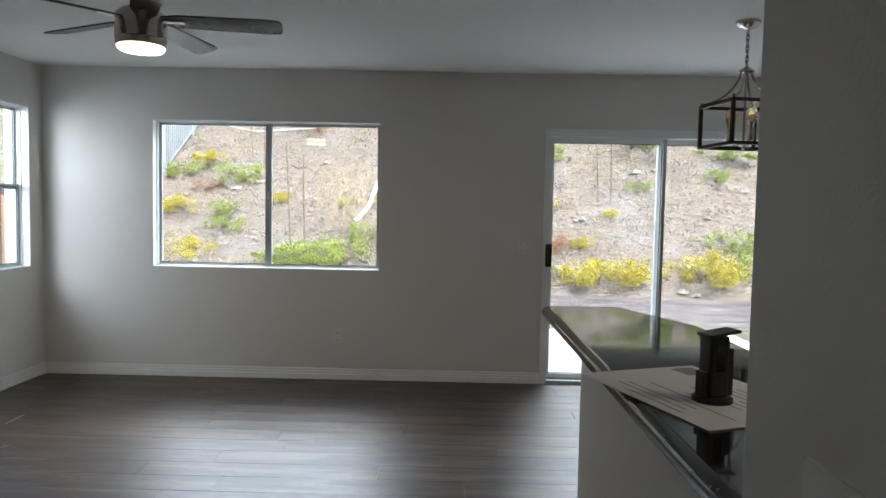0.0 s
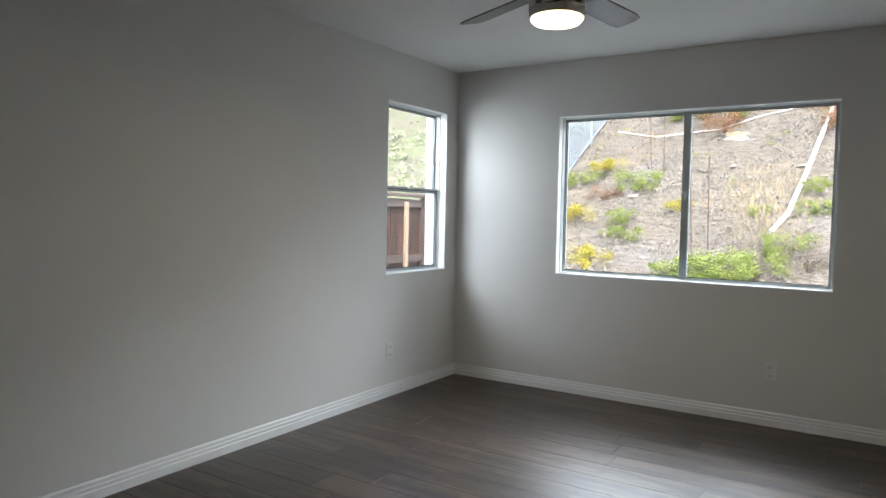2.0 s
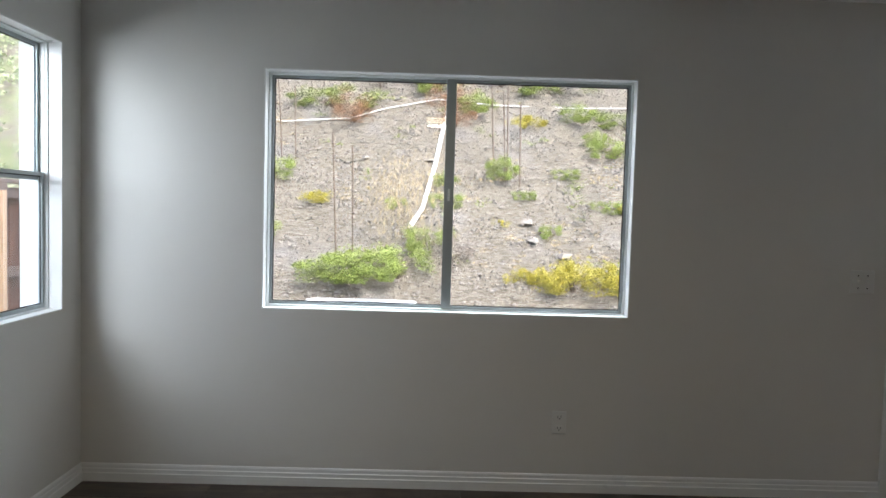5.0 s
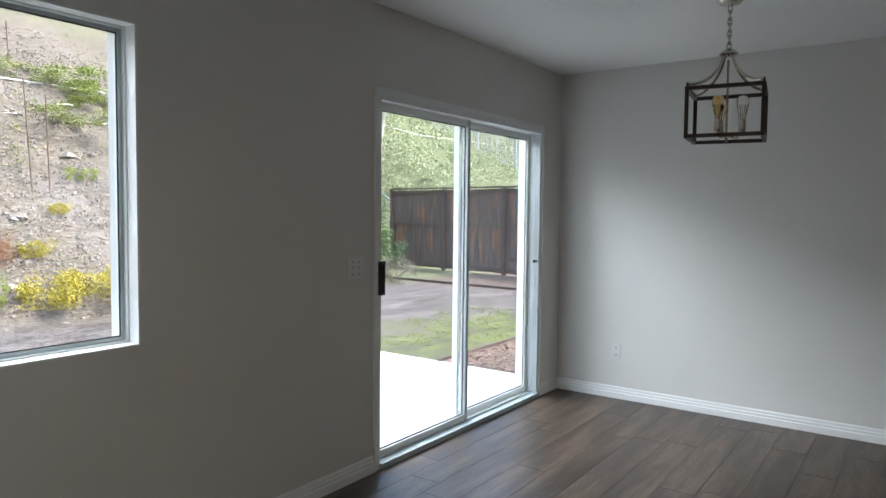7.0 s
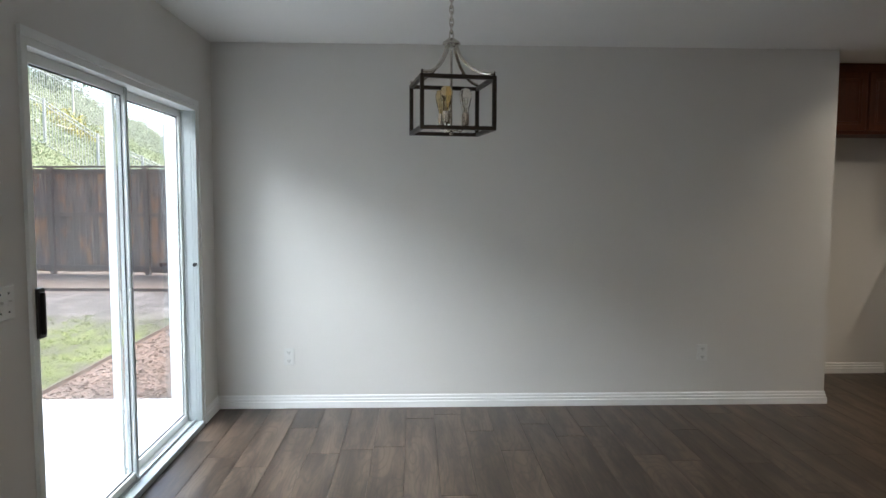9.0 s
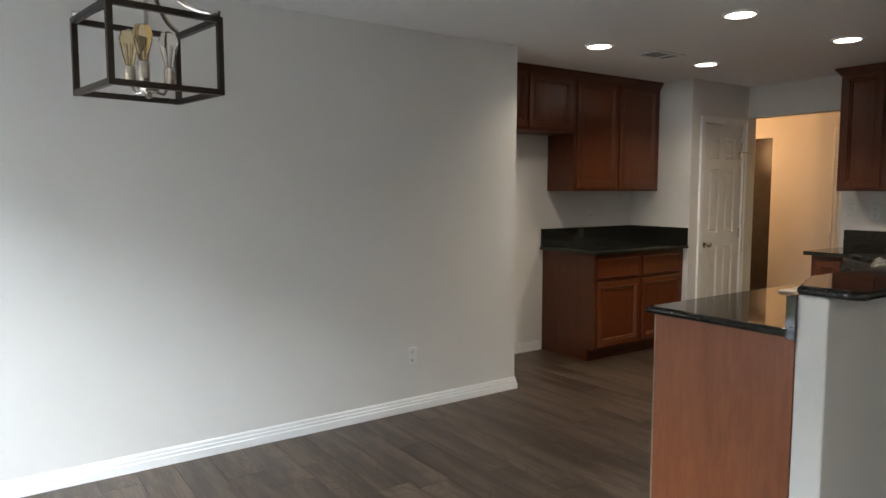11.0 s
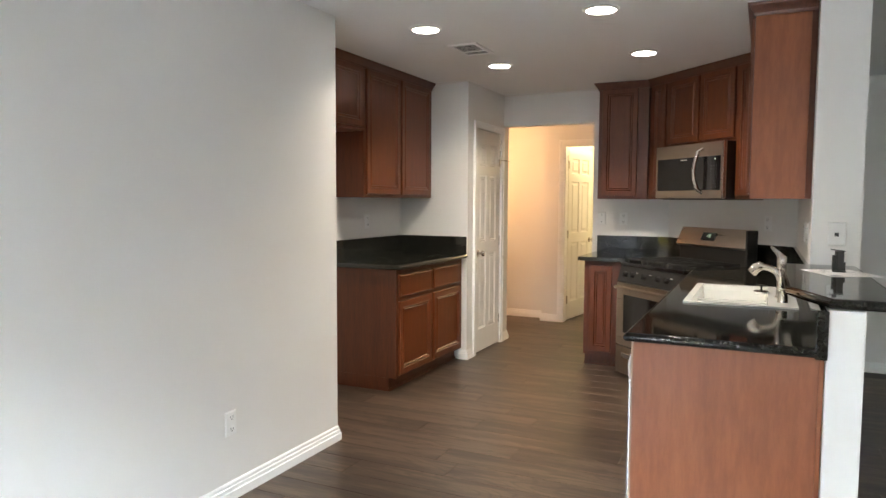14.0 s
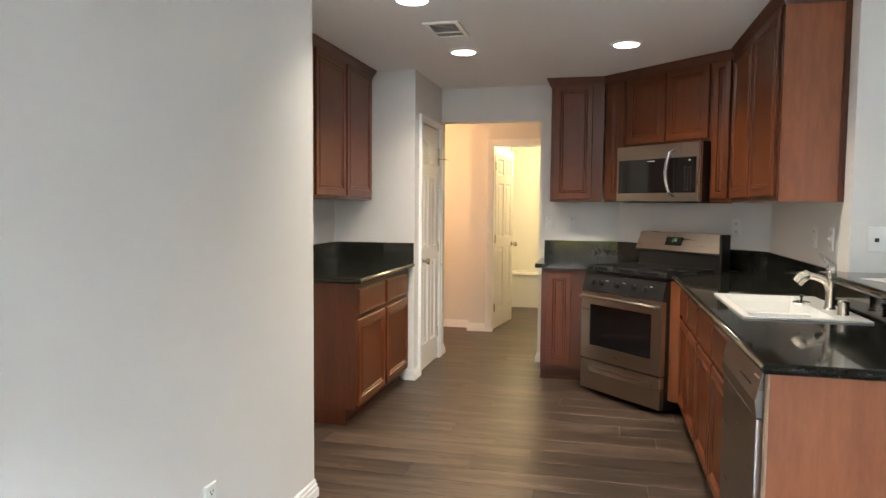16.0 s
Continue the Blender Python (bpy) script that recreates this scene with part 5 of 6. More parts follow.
gx, gy = spread(-6, 14, 0.16, -60, 120, 6), spread(6.2, 15.5, 0.14, -60, 120, 6)
verts = [(x, y, ground_height(x, y)) for y in gy for x in gx]
nx = len(gx)
faces = [(j * nx + i, j * nx + i + 1, (j + 1) * nx + i + 1, (j + 1) * nx + i) for j in range(len(gy) - 1) for i in range(nx - 1)
         if not (gx[i] > -0.9 and gx[i + 1] < 8.5 and gy[j + 1] < 0.9 and gy[j] > -12)]
me = bpy.data.meshes.new("ground")
me.from_pydata(verts, [], faces)
me.materials.append(GROUND)
me.polygons.foreach_set("use_smooth", [True] * len(me.polygons))
tagged(new("ground", me), kind="structure")

pt = thing("patio", "pale concrete patio slab outside the sliding door", "patio")
pt["kind"] = "structure"
for x0, x1 in ((2.6, 4.83), (4.84, 6.76)):
    for y0, y1 in ((0.2, 1.54), (1.55, 3.18)):
        part("slab", boxes(((x0, y0, -0.3), (x1, y1, -0.11)), bevel=0.006), CONCRETE, pt)
eb = thing("edging_board", "low brown wooden edging board beside the lawn", "garden edging")
part("board", boxes(((6.80, 1.60, -0.2), (10.4, 1.63, -0.10))), EARTHBOARD, eb)
eb = thing("edging_board", "low reddish wooden edging board before the fence", "garden edging", (12.75, 0, 0), -3)
part("board", boxes(((0, 0.0, -0.2), (0.03, 9.0, -0.10))), EARTHBOARD, eb)
random.seed(3)


def chips(n, xr, yr, z, size, material, name, label):
    vs, fs = [], []
    for _ in range(n):
        x, y = random.uniform(*xr), random.uniform(*yr)
        a, s = random.uniform(0, math.tau), random.uniform(0.5, 1.2) * size
        c, d = math.cos(a) * s, math.sin(a) * s
        h = random.uniform(0.002, 0.012)
        zz = z if z is not None else ground_height(x, y)
        k = len(vs)
        t = random.uniform(-0.4, 0.4) * s
        vs += [(x - c, y - d, zz), (x + d * 0.4, y - c * 0.4, zz + h), (x + c, y + d, zz + h + t * 0.5), (x - d * 0.4, y + c * 0.4, zz + 0.001)]
        fs += [(k, k + 1, k + 2, k + 3)]
    me = bpy.data.meshes.new(name)
    me.from_pydata(vs, [], fs)
    me.materials.append(material)
    return tagged(new(name, me), label=label, category="ground cover", kind="stuff")


bm = boxes(((6.78, 0.25, -0.3), (10.4, 1.60, -0.135)))
structure("mulch_bed", bm, CHIP)
chips(14000, (6.78, 10.3), (0.3, 1.58), -0.133, 0.025, CHIP, "bark_mulch", "loose brown bark mulch beside the patio")


def rocks(n, xr, yr, s0, s1, name, label):
    vs, fs = [], []
    for _ in range(n):
        x, y = random.uniform(*xr), random.uniform(*yr)
        z = ground_height(x, y)
        s = random.uniform(s0, s1) * random.choice((0.6, 0.8, 1, 1.4))
        a = random.uniform(0, math.tau)
        k = len(vs)
        ux, uy = math.cos(a), math.sin(a)
        for sx, sy, sz in ((-1, -1, -0.5), (1, -1, -0.5), (1, 1, -0.3), (-1, 1, -0.3), (-0.6, -0.7, 0.35), (0.7, -0.5, 0.3), (0.5, 0.6, 0.5), (-0.7, 0.5, 0.42)):
            q = random.uniform(0.7, 1.2)
            px, py = sx * s * q, sy * s * 0.6 * q
            vs.append((x + px * ux - py * uy, y + px * uy + py * ux, z + sz * s * 0.6 * q + 0.2 * s))
        fs += [(k, k + 3, k + 2, k + 1), (k + 4, k + 5, k + 6, k + 7), (k, k + 1, k + 5, k + 4), (k + 1, k + 2, k + 6, k + 5), (k + 2, k + 3, k + 7, k + 6), (k + 3, k, k + 4, k + 7)]
    me = bpy.data.meshes.new(name)
    me.from_pydata(vs, [], fs)
    me.materials.append(ROCK)
    return tagged(new(name, me), label=label, category="rocks", kind="stuff")


rocks(15000, (-4, 12), (6.9, 14.5), 0.012, 0.04, "loose_shale", "loose grey and tan shale stones over the slope")
rocks(60, (-3, 11), (7.0, 10.5), 0.06, 0.13, "slope_rocks", "larger pale rocks on the slope")


# ---- outdoors: plants ----
def leaves(name, n, rx, ry, rz, leaf, material, seed, thin=0.35, base=0.0):
    """A crown of separate small leaves in uneven clumps."""
    rng = random.Random(seed)
    clumps = [(rng.uniform(-0.85, 0.85), rng.uniform(-0.85, 0.85), rng.uniform(0.1, 0.85), rng.uniform(0.15, 0.42)) for _ in range(22)]
    vs, fs = [], []
    for _ in range(n):
        cx, cy, cz, cr = rng.choice(clumps)
        a, b, r = rng.uniform(0, math.tau), rng.uniform(-1, 1), cr * rng.random() ** 0.45
        s = math.sqrt(1 - b * b)
        x, y, z = (cx + r * s * math.cos(a)) * rx, (cy + r * s * math.sin(a)) * ry, max(cz + r * b, 0.02) * rz + base
        d = Vector((rng.uniform(-1, 1), rng.uniform(-1, 1), rng.uniform(-0.2, 1))).normalized()
        e = d.cross(Vector((rng.uniform(-1, 1), rng.uniform(-1, 1), rng.uniform(-1, 1)))).normalized()
        L, Wd = leaf * rng.uniform(0.6, 1.5), leaf * thin * rng.uniform(0.7, 1.3)
        p = Vector((x, y, z))
        k = len(vs)
        vs += [tuple(p), tuple(p + d * L * 0.5 + e * Wd), tuple(p + d * L), tuple(p + d * L * 0.5 - e * Wd)]
        fs.append((k, k + 1, k + 2, k + 3))
    me = bpy.data.meshes.new(name)
    me.from_pydata(vs, [], fs)
    me.materials.append(material)
    return me


def shrub(label, material, seed, n=700, leaf=0.045, thin=0.35):
    s = thing("shrub", label, "shrub", (0, -50, -20))
    bm = bmesh.new()
    rng = random.Random(seed)
    for k in range(9):
        a = rng.uniform(0, math.tau)
        q = rng.uniform(0.2, 0.7)
        tube(bm, [(0, 0, -0.1), (0.25 * q * math.cos(a), 0.25 * q * math.sin(a), 0.25), (q * math.cos(a), q * math.sin(a), 0.55)], [0.02, 0.012, 0.004], 5)
    part("stem", bm, BARK, s)
    c = new("crown", leaves("crown", n, 1, 1, 1, leaf, material, seed, thin))
    c.parent = s
    return s


KINDS = {
    "g": shrub("low bright green shrub on the rocky slope", LEAF_GREEN, 11, 5200, 0.06, 0.25),
    "y": shrub("low yellow-flowering shrub at the foot of the slope", LEAF_YELLOW, 12, 5000, 0.055, 0.3),
    "r": shrub("rust-brown dry shrub on the slope", LEAF_RED, 13, 3000, 0.07, 0.16),
    "b": shrub("dense blue-green shrub beside the board fence", LEAF_BUSH, 15, 9000, 0.07, 0.3),
    "d": shrub("bare grey twiggy shrub on the slope", LEAF_GREY, 14, 2200, 0.11, 0.05),
}
PLANTS = [
    ("g", 0.05, 7.55, 0.52, 0.34), ("g", 0.6, 7.55, 0.54, 0.42), ("g", 1.15, 7.6, 0.48, 0.44), ("g", 1.6, 8.1, 0.34, 0.32), ("d", 1.95, 7.8, 0.4, 0.42),
    ("g", 1.95, 9.15, 0.27, 0.25), ("g", 1.9, 9.7, 0.27, 0.26), ("g", 1.0, 9.1, 0.2, 0.2), ("g", 3.75, 8.6, 0.2, 0.22), ("g", 4.3, 10.05, 0.22, 0.2),
    ("g", 4.9, 9.1, 0.25, 0.22), ("y", 5.25, 9.2, 0.24, 0.2), ("y", 3.95, 7.45, 0.42, 0.5), ("y", 4.4, 7.5, 0.4, 0.42), ("g", 4.85, 7.4, 0.26, 0.33),
    ("y", 3.1, 7.65, 0.2, 0.22), ("g", 5.85, 11.6, 0.6, 0.35), ("g", 5.1, 11.1, 0.35, 0.3), ("g", 4.4, 12.7, 0.8, 0.45), ("g", 3.0, 10.0, 0.35, 0.4),
    ("r", -0.1, 11.5, 0.5, 0.6), ("g", -0.7, 12.0, 0.8, 0.4), ("y", -0.5, 9.2, 0.25, 0.24), ("r", 2.1, 11.5, 0.45, 0.5), ("r", 1.8, 12.9, 0.5, 0.5),
]
PLANTS += [
    ("y", -1.85, 7.7, 0.4, 0.38), ("g", -1.4, 8.35, 0.34, 0.26), ("g", -1.45, 8.8, 0.36, 0.28), ("g", -1.45, 9.85, 0.42, 0.4), ("y", -2.4, 8.9, 0.4, 0.36),
    ("r", -2.05, 9.6, 0.36, 0.26), ("y", -2.3, 10.4, 0.4, 0.3), ("g", -2.75, 9.9, 0.4, 0.3), ("d", 0.4, 12.6, 0.5, 0.6), ("y", 7.95, 7.35, 0.52, 0.55),
    ("g", 9.1, 7.4, 0.4, 0.45), ("g", 8.85, 8.1, 0.35, 0.35), ("g", 9.1, 9.9, 0.3, 0.26), ("y", 5.85, 8.1, 0.2, 0.22), ("g", 9.7, 10.5, 0.6, 0.3),
    ("g", 7.5, 11.1, 0.8, 0.35), ("g", 11.5, 7.7, 0.4, 0.5), ("g", 12.2, 7.7, 0.38, 0.45), ("r", 12.4, 8.9, 0.5, 0.5),
    ("y", 11.3, 9.3, 0.5, 0.5), ("d", 12.6, 7.0, 0.6, 0.5), ("y", 6.0, 7.3, 0.5, 0.45), ("y", 6.45, 7.35, 0.4, 0.4), ("r", 5.3, 8.0, 0.25, 0.4),
    ("g", 9.0, 12.0, 0.9, 0.4), ("g", 10.2, 11.8, 0.9, 0.5), ("g", 8.2, 12.4, 0.8, 0.4),
]
PLANTS += [
    ("b", 12.9, 9.0, 0.75, 0.85), ("b", 13.7, 9.7, 0.8, 0.9), ("b", 14.7, 9.9, 0.75, 0.8), ("b", 15.3, 9.6, 0.5, 0.7), ("r", 13.2, 10.6, 0.5, 0.6),
    ("g", 1.7, 12.6, 0.5, 0.4), ("g", 2.6, 12.0, 0.45, 0.4), ("r", 2.0, 12.1, 0.45, 0.5), ("y", 3.6, 11.6, 0.4, 0.35), ("g", 5.4, 10.8, 0.45, 0.35), ("g", 4.9, 11.7, 0.5, 0.35),
    ("d", 1.2, 13.0, 0.7, 0.8), ("d", 3.2, 13.0, 0.7, 0.7), ("y", 2.9, 8.9, 0.16, 0.15), ("g", 3.4, 9.4, 0.18, 0.16), ("y", 6.6, 9.0, 0.2, 0.2), ("g", 7.4, 9.8, 0.24, 0.2),
]
rng = random.Random(8)
for kind, x, y, r, h in PLANTS:
    r, h = r * (1.3 if y < 8.2 else 1.15), h * (1.25 if y < 8.2 else 1.1)
    copy_thing(KINDS[kind], Matrix.Translation((x, y, ground_height(x, y) - 0.04)) @ Matrix.Rotation(rng.uniform(0, math.tau), 4, "Z") @ Matrix.Diagonal((r, r * rng.uniform(0.8, 1.0), h, 1)))
for k in KINDS.values():
    for o in (*k.children_recursive, k):
        bpy.data.objects.remove(o)


def scatter(name, label, n, xr, yr, size, material, seed, height=0.0, test=None, thin=0.35, up=0.0):
    r_ = random.Random(seed)
    vs, fs = [], []
    while len(fs) < n:
        x, y = r_.uniform(*xr), r_.uniform(*yr)
        if test and not test(x, y):
            continue
        z = ground_height(x, y)
        rad = r_.uniform(0.4, 1.0) * size * 5
        for _ in range(14):
            p = Vector((x + r_.gauss(0, rad * 0.5), y + r_.gauss(0, rad * 0.5), z + abs(r_.gauss(0, rad * 0.35)) + height * r_.random()))
            d = Vector((r_.uniform(-1, 1), r_.uniform(-1, 1), r_.uniform(0, 1) + up)).normalized()
            e = d.cross(Vector((r_.uniform(-1, 1), r_.uniform(-1, 1), r_.uniform(-1, 1)))).normalized()
            L, wd = size * r_.uniform(0.7, 1.6), size * thin
            k = len(vs)
            vs += [tuple(p), tuple(p + d * L * 0.5 + e * wd), tuple(p + d * L), tuple(p + d * L * 0.5 - e * wd)]
            fs.append((k, k + 1, k + 2, k + 3))
    me = bpy.data.meshes.new(name)
    me.from_pydata(vs, [], fs)
    me.materials.append(material)
    return tagged(new(name, me), label=label, category="ground cover", kind="stuff")


scatter("hillside_growth", "dense low grey-green growth covering the hillside", 210000, (13.5, 42), (7.3, 25), 0.075, LEAF_HILL, 21, test=lambda x, y: x > 16.6 or y > slope_foot(x) + 0.3)
scatter("ridge_growth", "taller dark green shrubs along the hilltop", 18000, (33, 52), (14.5, 24), 0.17, LEAF_RIDGE, 31, height=0.8, test=lambda x, y: noise.noise((x * 0.35, y * 0.35, 4)) > 0.12 and y > 5.0 + 0.3 * x)
scatter("yellow_growth", "yellow patches of scrub on the hillside", 7000, (16, 48), (9, 24), 0.12, LEAF_YELLOW, 32, height=0.15, test=lambda x, y: noise.noise((x * 0.25, y * 0.4, 8)) > 0.3)
scatter("hillside_growth", "low green growth on the side slope", 12000, (-14, -3.2), (7.6, 20), 0.09, LEAF_HILL, 22, test=lambda x, y: noise.noise((x * 0.5, y * 0.5, 1)) > -0.1)
scatter("grass_patch", "thin green grass on the yard", 5200, (6.95, 10.6), (1.66, 3.6), 0.013, LEAF_LAWN, 23, test=lambda x, y: noise.noise((x * 1.2, y * 1.2, 5)) > -0.1 - (3.0 - y) * 0.2)
scatter("straw_tufts", "dry straw tufts on the slope", 2600, (-3, 11), (7.2, 13), 0.035, LEAF_STRAW, 24, test=lambda x, y: noise.noise((x * 0.9, y * 0.9, 9)) > 0.25)
scatter("rock_shards", "loose grey shale shards lying on the slope", 36000, (-4.5, 12), (7.1, 13.5), 0.045, ROCK, 26, thin=0.3)
scatter("brown_debris", "dry brown debris scattered on the slope", 9000, (-4.5, 12), (7.1, 13.5), 0.03, LEAF_GREY, 27, thin=0.2)
scatter("low_seedlings", "low yellow-green seedlings dotted over the slope", 2600, (-4.5, 12), (7.2, 14), 0.035, LEAF_GREEN, 28, height=0.05, test=lambda x, y: noise.noise((x * 1.3, y * 1.6, 12)) > 0.32)
scatter("straw_brush", "pale dry brush under the stakes", 1600, (0.75, 1.75), (7.9, 8.5), 0.11, LEAF_STRAW, 25, height=1.2, thin=0.03, up=1.2)


def stake_pair(label, x, y, h, gap):
    s = thing("stake", label, "tree stake", (x, y, ground_height(x, y) - 0.1))
    for k in (0, 1):
        part("pole", tube(bmesh.new(), [(k * gap, 0, 0), (k * gap - 0.10 + 0.06 * k, 0, h * (1 - 0.1 * k))], 0.012, 7), STAKE, s)
    part("strap", tube(bmesh.new(), [(0.02, 0, h * 0.8), (gap / 2, 0.02, h * 0.77), (gap + 0.02, 0, h * 0.79)], 0.008, 5), BLACKP, s)


for x, y, h in ((0.1, 7.9, 2.2), (2.85, 10.2, 2.0), (3.05, 9.75, 1.9), (6.42, 9.45, 1.9), (-1.4, 10.5, 1.7), (7.3, 13.0, 1.0), (-1.2, 12.6, 1.2)):
    stake_pair("pair of weathered wooden tree stakes on the slope", x, y, h, 0.27)

def young_tree(x, y, h, lean, seed):
    """A bare young tree between two pale stakes."""
    z0 = ground_height(x, y)
    tr_ = thing("young_tree", "thin young tree with sparse yellow-green leaves on the hillside", "tree", (x, y, z0 - 0.1))
    q = random.Random(seed)
    bm = bmesh.new()
    tube(bm, [(0, 0, 0), (0.03, 0, h * 0.35), (lean * 0.5, 0, h * 0.7), (lean, 0.05, h)], [0.04, 0.035, 0.025, 0.01], 7)
    part("trunk", bm, STAKEPALE, tr_, "pale bare trunk")
    tips = []
    for k in range(9):
        u = 0.45 + 0.055 * k
        b0 = (lean * u * 0.9, 0.02, h * u)
        a = q.uniform(0, math.tau)
        L = h * q.uniform(0.2, 0.38)
        tip = (b0[0] + math.cos(a) * L * 0.6, b0[1] + math.sin(a) * L * 0.6, b0[2] + L)
        part("limb", tube(bmesh.new(), [b0, tuple(0.5 * (m + n) + (0.04 if i == 2 else 0) for i, (m, n) in enumerate(zip(b0, tip))), tip], [0.017, 0.011, 0.004], 5), STAKEPALE, tr_)
        tips.append(tip)
    vs, fs = [], []
    for k in range(420):
        c = Vector(q.choice(tips)) + Vector((q.gauss(0, 0.14), q.gauss(0, 0.14), q.gauss(-0.1, 0.2)))
        d = Vector((q.uniform(-1, 1), q.uniform(-1, 1), q.uniform(-1, 1))).normalized() * 0.07
        e = d.cross(Vector((q.uniform(-1, 1), q.uniform(-1, 1), q.uniform(-1, 1)))).normalized() * 0.02
        n = len(vs)
        vs += [tuple(c), tuple(c + d * 0.5 + e), tuple(c + d), tuple(c + d * 0.5 - e)]
        fs.append((n, n + 1, n + 2, n + 3))
    me = bpy.data.meshes.new("crown")
    me.from_pydata(vs, [], fs)
    me.materials.append(LEAF_YELLOW)
    new("crown", me).parent = tr_


def pale_stakes(x, y, h, gap):
    st_ = thing("stake", "pair of pale tree stakes on the green hillside", "tree stake", (x, y, ground_height(x, y) - 0.1))
    for k in (-1, 1):
        part("pole", tube(bmesh.new(), [(k * gap / 2, 0, 0), (k * gap / 2, 0, h)], 0.035, 7), STAKEPALE, st_)
    part("strap", tube(bmesh.new(), [(-gap / 2, -0.04, h * 0.7), (gap / 2, -0.04, h * 0.7)], 0.01, 5), BLACKP, st_)


young_tree(17.5, 11.6, 3.3, 0.5, 4)
young_tree(20.9, 14.0, 2.6, -0.3, 6)
pale_stakes(17.1, 11.5, 1.5, 0.26)
pale_stakes(25.6, 12.4, 1.9, 0.4)
line = thing("irrigation_pipe", "thin white irrigation pipe lying across the green hillside", "irrigation pipe")
part("pipe", tube(bmesh.new(), [(x, y, ground_height(x, y) + 0.16) for x, y in ((14.5, 14.6), (15.6, 14.2), (17.2, 13.9), (18.1, 12.9), (20.7, 12.6), (24.6, 12.7), (28.0, 12.6), (31, 12.2))], 0.02, 7), PIPE, line, smooth=True)

pi = thing("drain_pipe", "white plastic drain pipe running down the slope", "drain pipe")
pts = [(1.29, 8.43), (1.48, 9.06), (1.68, 10.06), (1.8, 11.07), (2.04, 12.46), (2.2, 13.5), (2.5, 15.5)]
part("pipe", tube(bmesh.new(), [(x, y, ground_height(x, y) + 0.05) for x, y in pts], 0.045, 12), PIPE, pi, smooth=True)
pi = thing("irrigation_pipe", "thin white irrigation pipe running across the slope", "irrigation pipe")
pts = [(-2.6, 11.7), (-1.6, 11.45), (-0.2, 11.54), (0.54, 11.8), (1.7, 12.2), (3.0, 12.13), (4.6, 12.2), (7.0, 12.2), (10.0, 12.5), (14, 13.2)]
part("pipe", tube(bmesh.new(), [(x, y, ground_height(x, y) + 0.05) for x, y in pts], 0.014, 8), PIPE, pi, smooth=True)


# ---- outdoors: fences ----
def wood_fence(label, place, rz, length, h, material, battens=False):
    f = thing("wood_fence", label, "fence", place, rz)
    rng = random.Random(int(length * 10))
    wd = 0.138
    shared = [as_mesh("fence_board", boxes(((0, -0.009, 0.05), (wd - 0.004, 0.009, h + 0.0)), bevel=0.003), material)]
    for k in range(int(length / wd)):
        b = new("fence_board", shared[0])
        b.parent = f
        b.matrix_local = pose(k * wd, rng.uniform(-0.003, 0.003), rng.uniform(-0.008, 0.008))
    n = 0
    while n * 2.0 <= length + 0.1:
        part("post", boxes(((n * 2.0 - 0.045, -0.10, -0.2), (n * 2.0 + 0.045, -0.0095, h + 0.03)), bevel=0.004), FENCERAIL, f)
        n += 1
    for z in (0.10, h * 0.55, h - 0.09):
        part("rail", boxes(((0.0, -0.050, z), (length, -0.0125, z + 0.085)), bevel=0.003), FENCERAIL, f)
    part("cap", boxes(((-0.05, -0.09, h + 0.031), (length + 0.05, 0.05, h + 0.065)), bevel=0.004), FENCERAIL, f)
    if battens:
        for k in range(int(length / 0.42)):
            part("batten", boxes(((k * 0.42 + 0.05, -0.135, 0.02), (k * 0.42 + 0.10, -0.1005, h - 0.03)), bevel=0.002), BATTEN, f, "pale unstained batten")
    return f


wood_fence("weathered brown wooden board fence at the end of the yard", (16.1, 9.9, GZ), -98, 12.0, 2.1, FENCEBOARD)
wood_fence("dark-stained wooden side fence with pale battens", (-1.75, -3.97, GZ), 90, 8.6, 1.62, FENCEDARK, True)


def chain_fence(label, pts, h, step, wire=0.006, slats=False):
    f = thing("chain_link_fence", label, "fence")
    bm = bmesh.new()
    P = [Vector((x, y, ground_height(x, y))) for x, y in pts]
    for a, b in zip(P, P[1:]):
        n = int((b - a).length / step)
        for k in range(n + 1):
            for s in (-1, 1):
                u0, u1 = k / n, k / n + s * h / (b - a).length
                if not 0 <= u1 <= 1:
                    u1 = min(max(u1, 0), 1)
                top = h * abs(u1 - u0) * (b - a).length / h
                p, q = a.lerp(b, u0), a.lerp(b, u1) + Vector((0, 0, top))
                tube(bm, [p, q], wire, 3, cap=False)
    part("wire_mesh", bm, GALV, f, "grey woven wire mesh")
    if slats:
        bm = bmesh.new()
        for a, b in zip(P, P[1:]):
            n = int((b - a).length / 0.075)
            for k in range(n):
                p, q = a.lerp(b, (k + 0.1) / n), a.lerp(b, (k + 0.62) / n)
                up = Vector((0, 0, h - 0.04))
                bm.faces.new([bm.verts.new(v) for v in (p, q, q + up, p + up)])
        tagged(part("privacy_slats", bm, SLATS, f, "blue-grey privacy slats"), kind="stuff")
    for k, (x, y) in enumerate(pts):
        z = ground_height(x, y)
        part("post", tube(bmesh.new(), [(x, y, z - 0.2), (x, y, z + h + 0.05)], 0.035, 8), GALV, f)
    part("top_rail", tube(bmesh.new(), [p + Vector((0, 0, h)) for p in P], 0.022, 6), GALV, f)
    return f


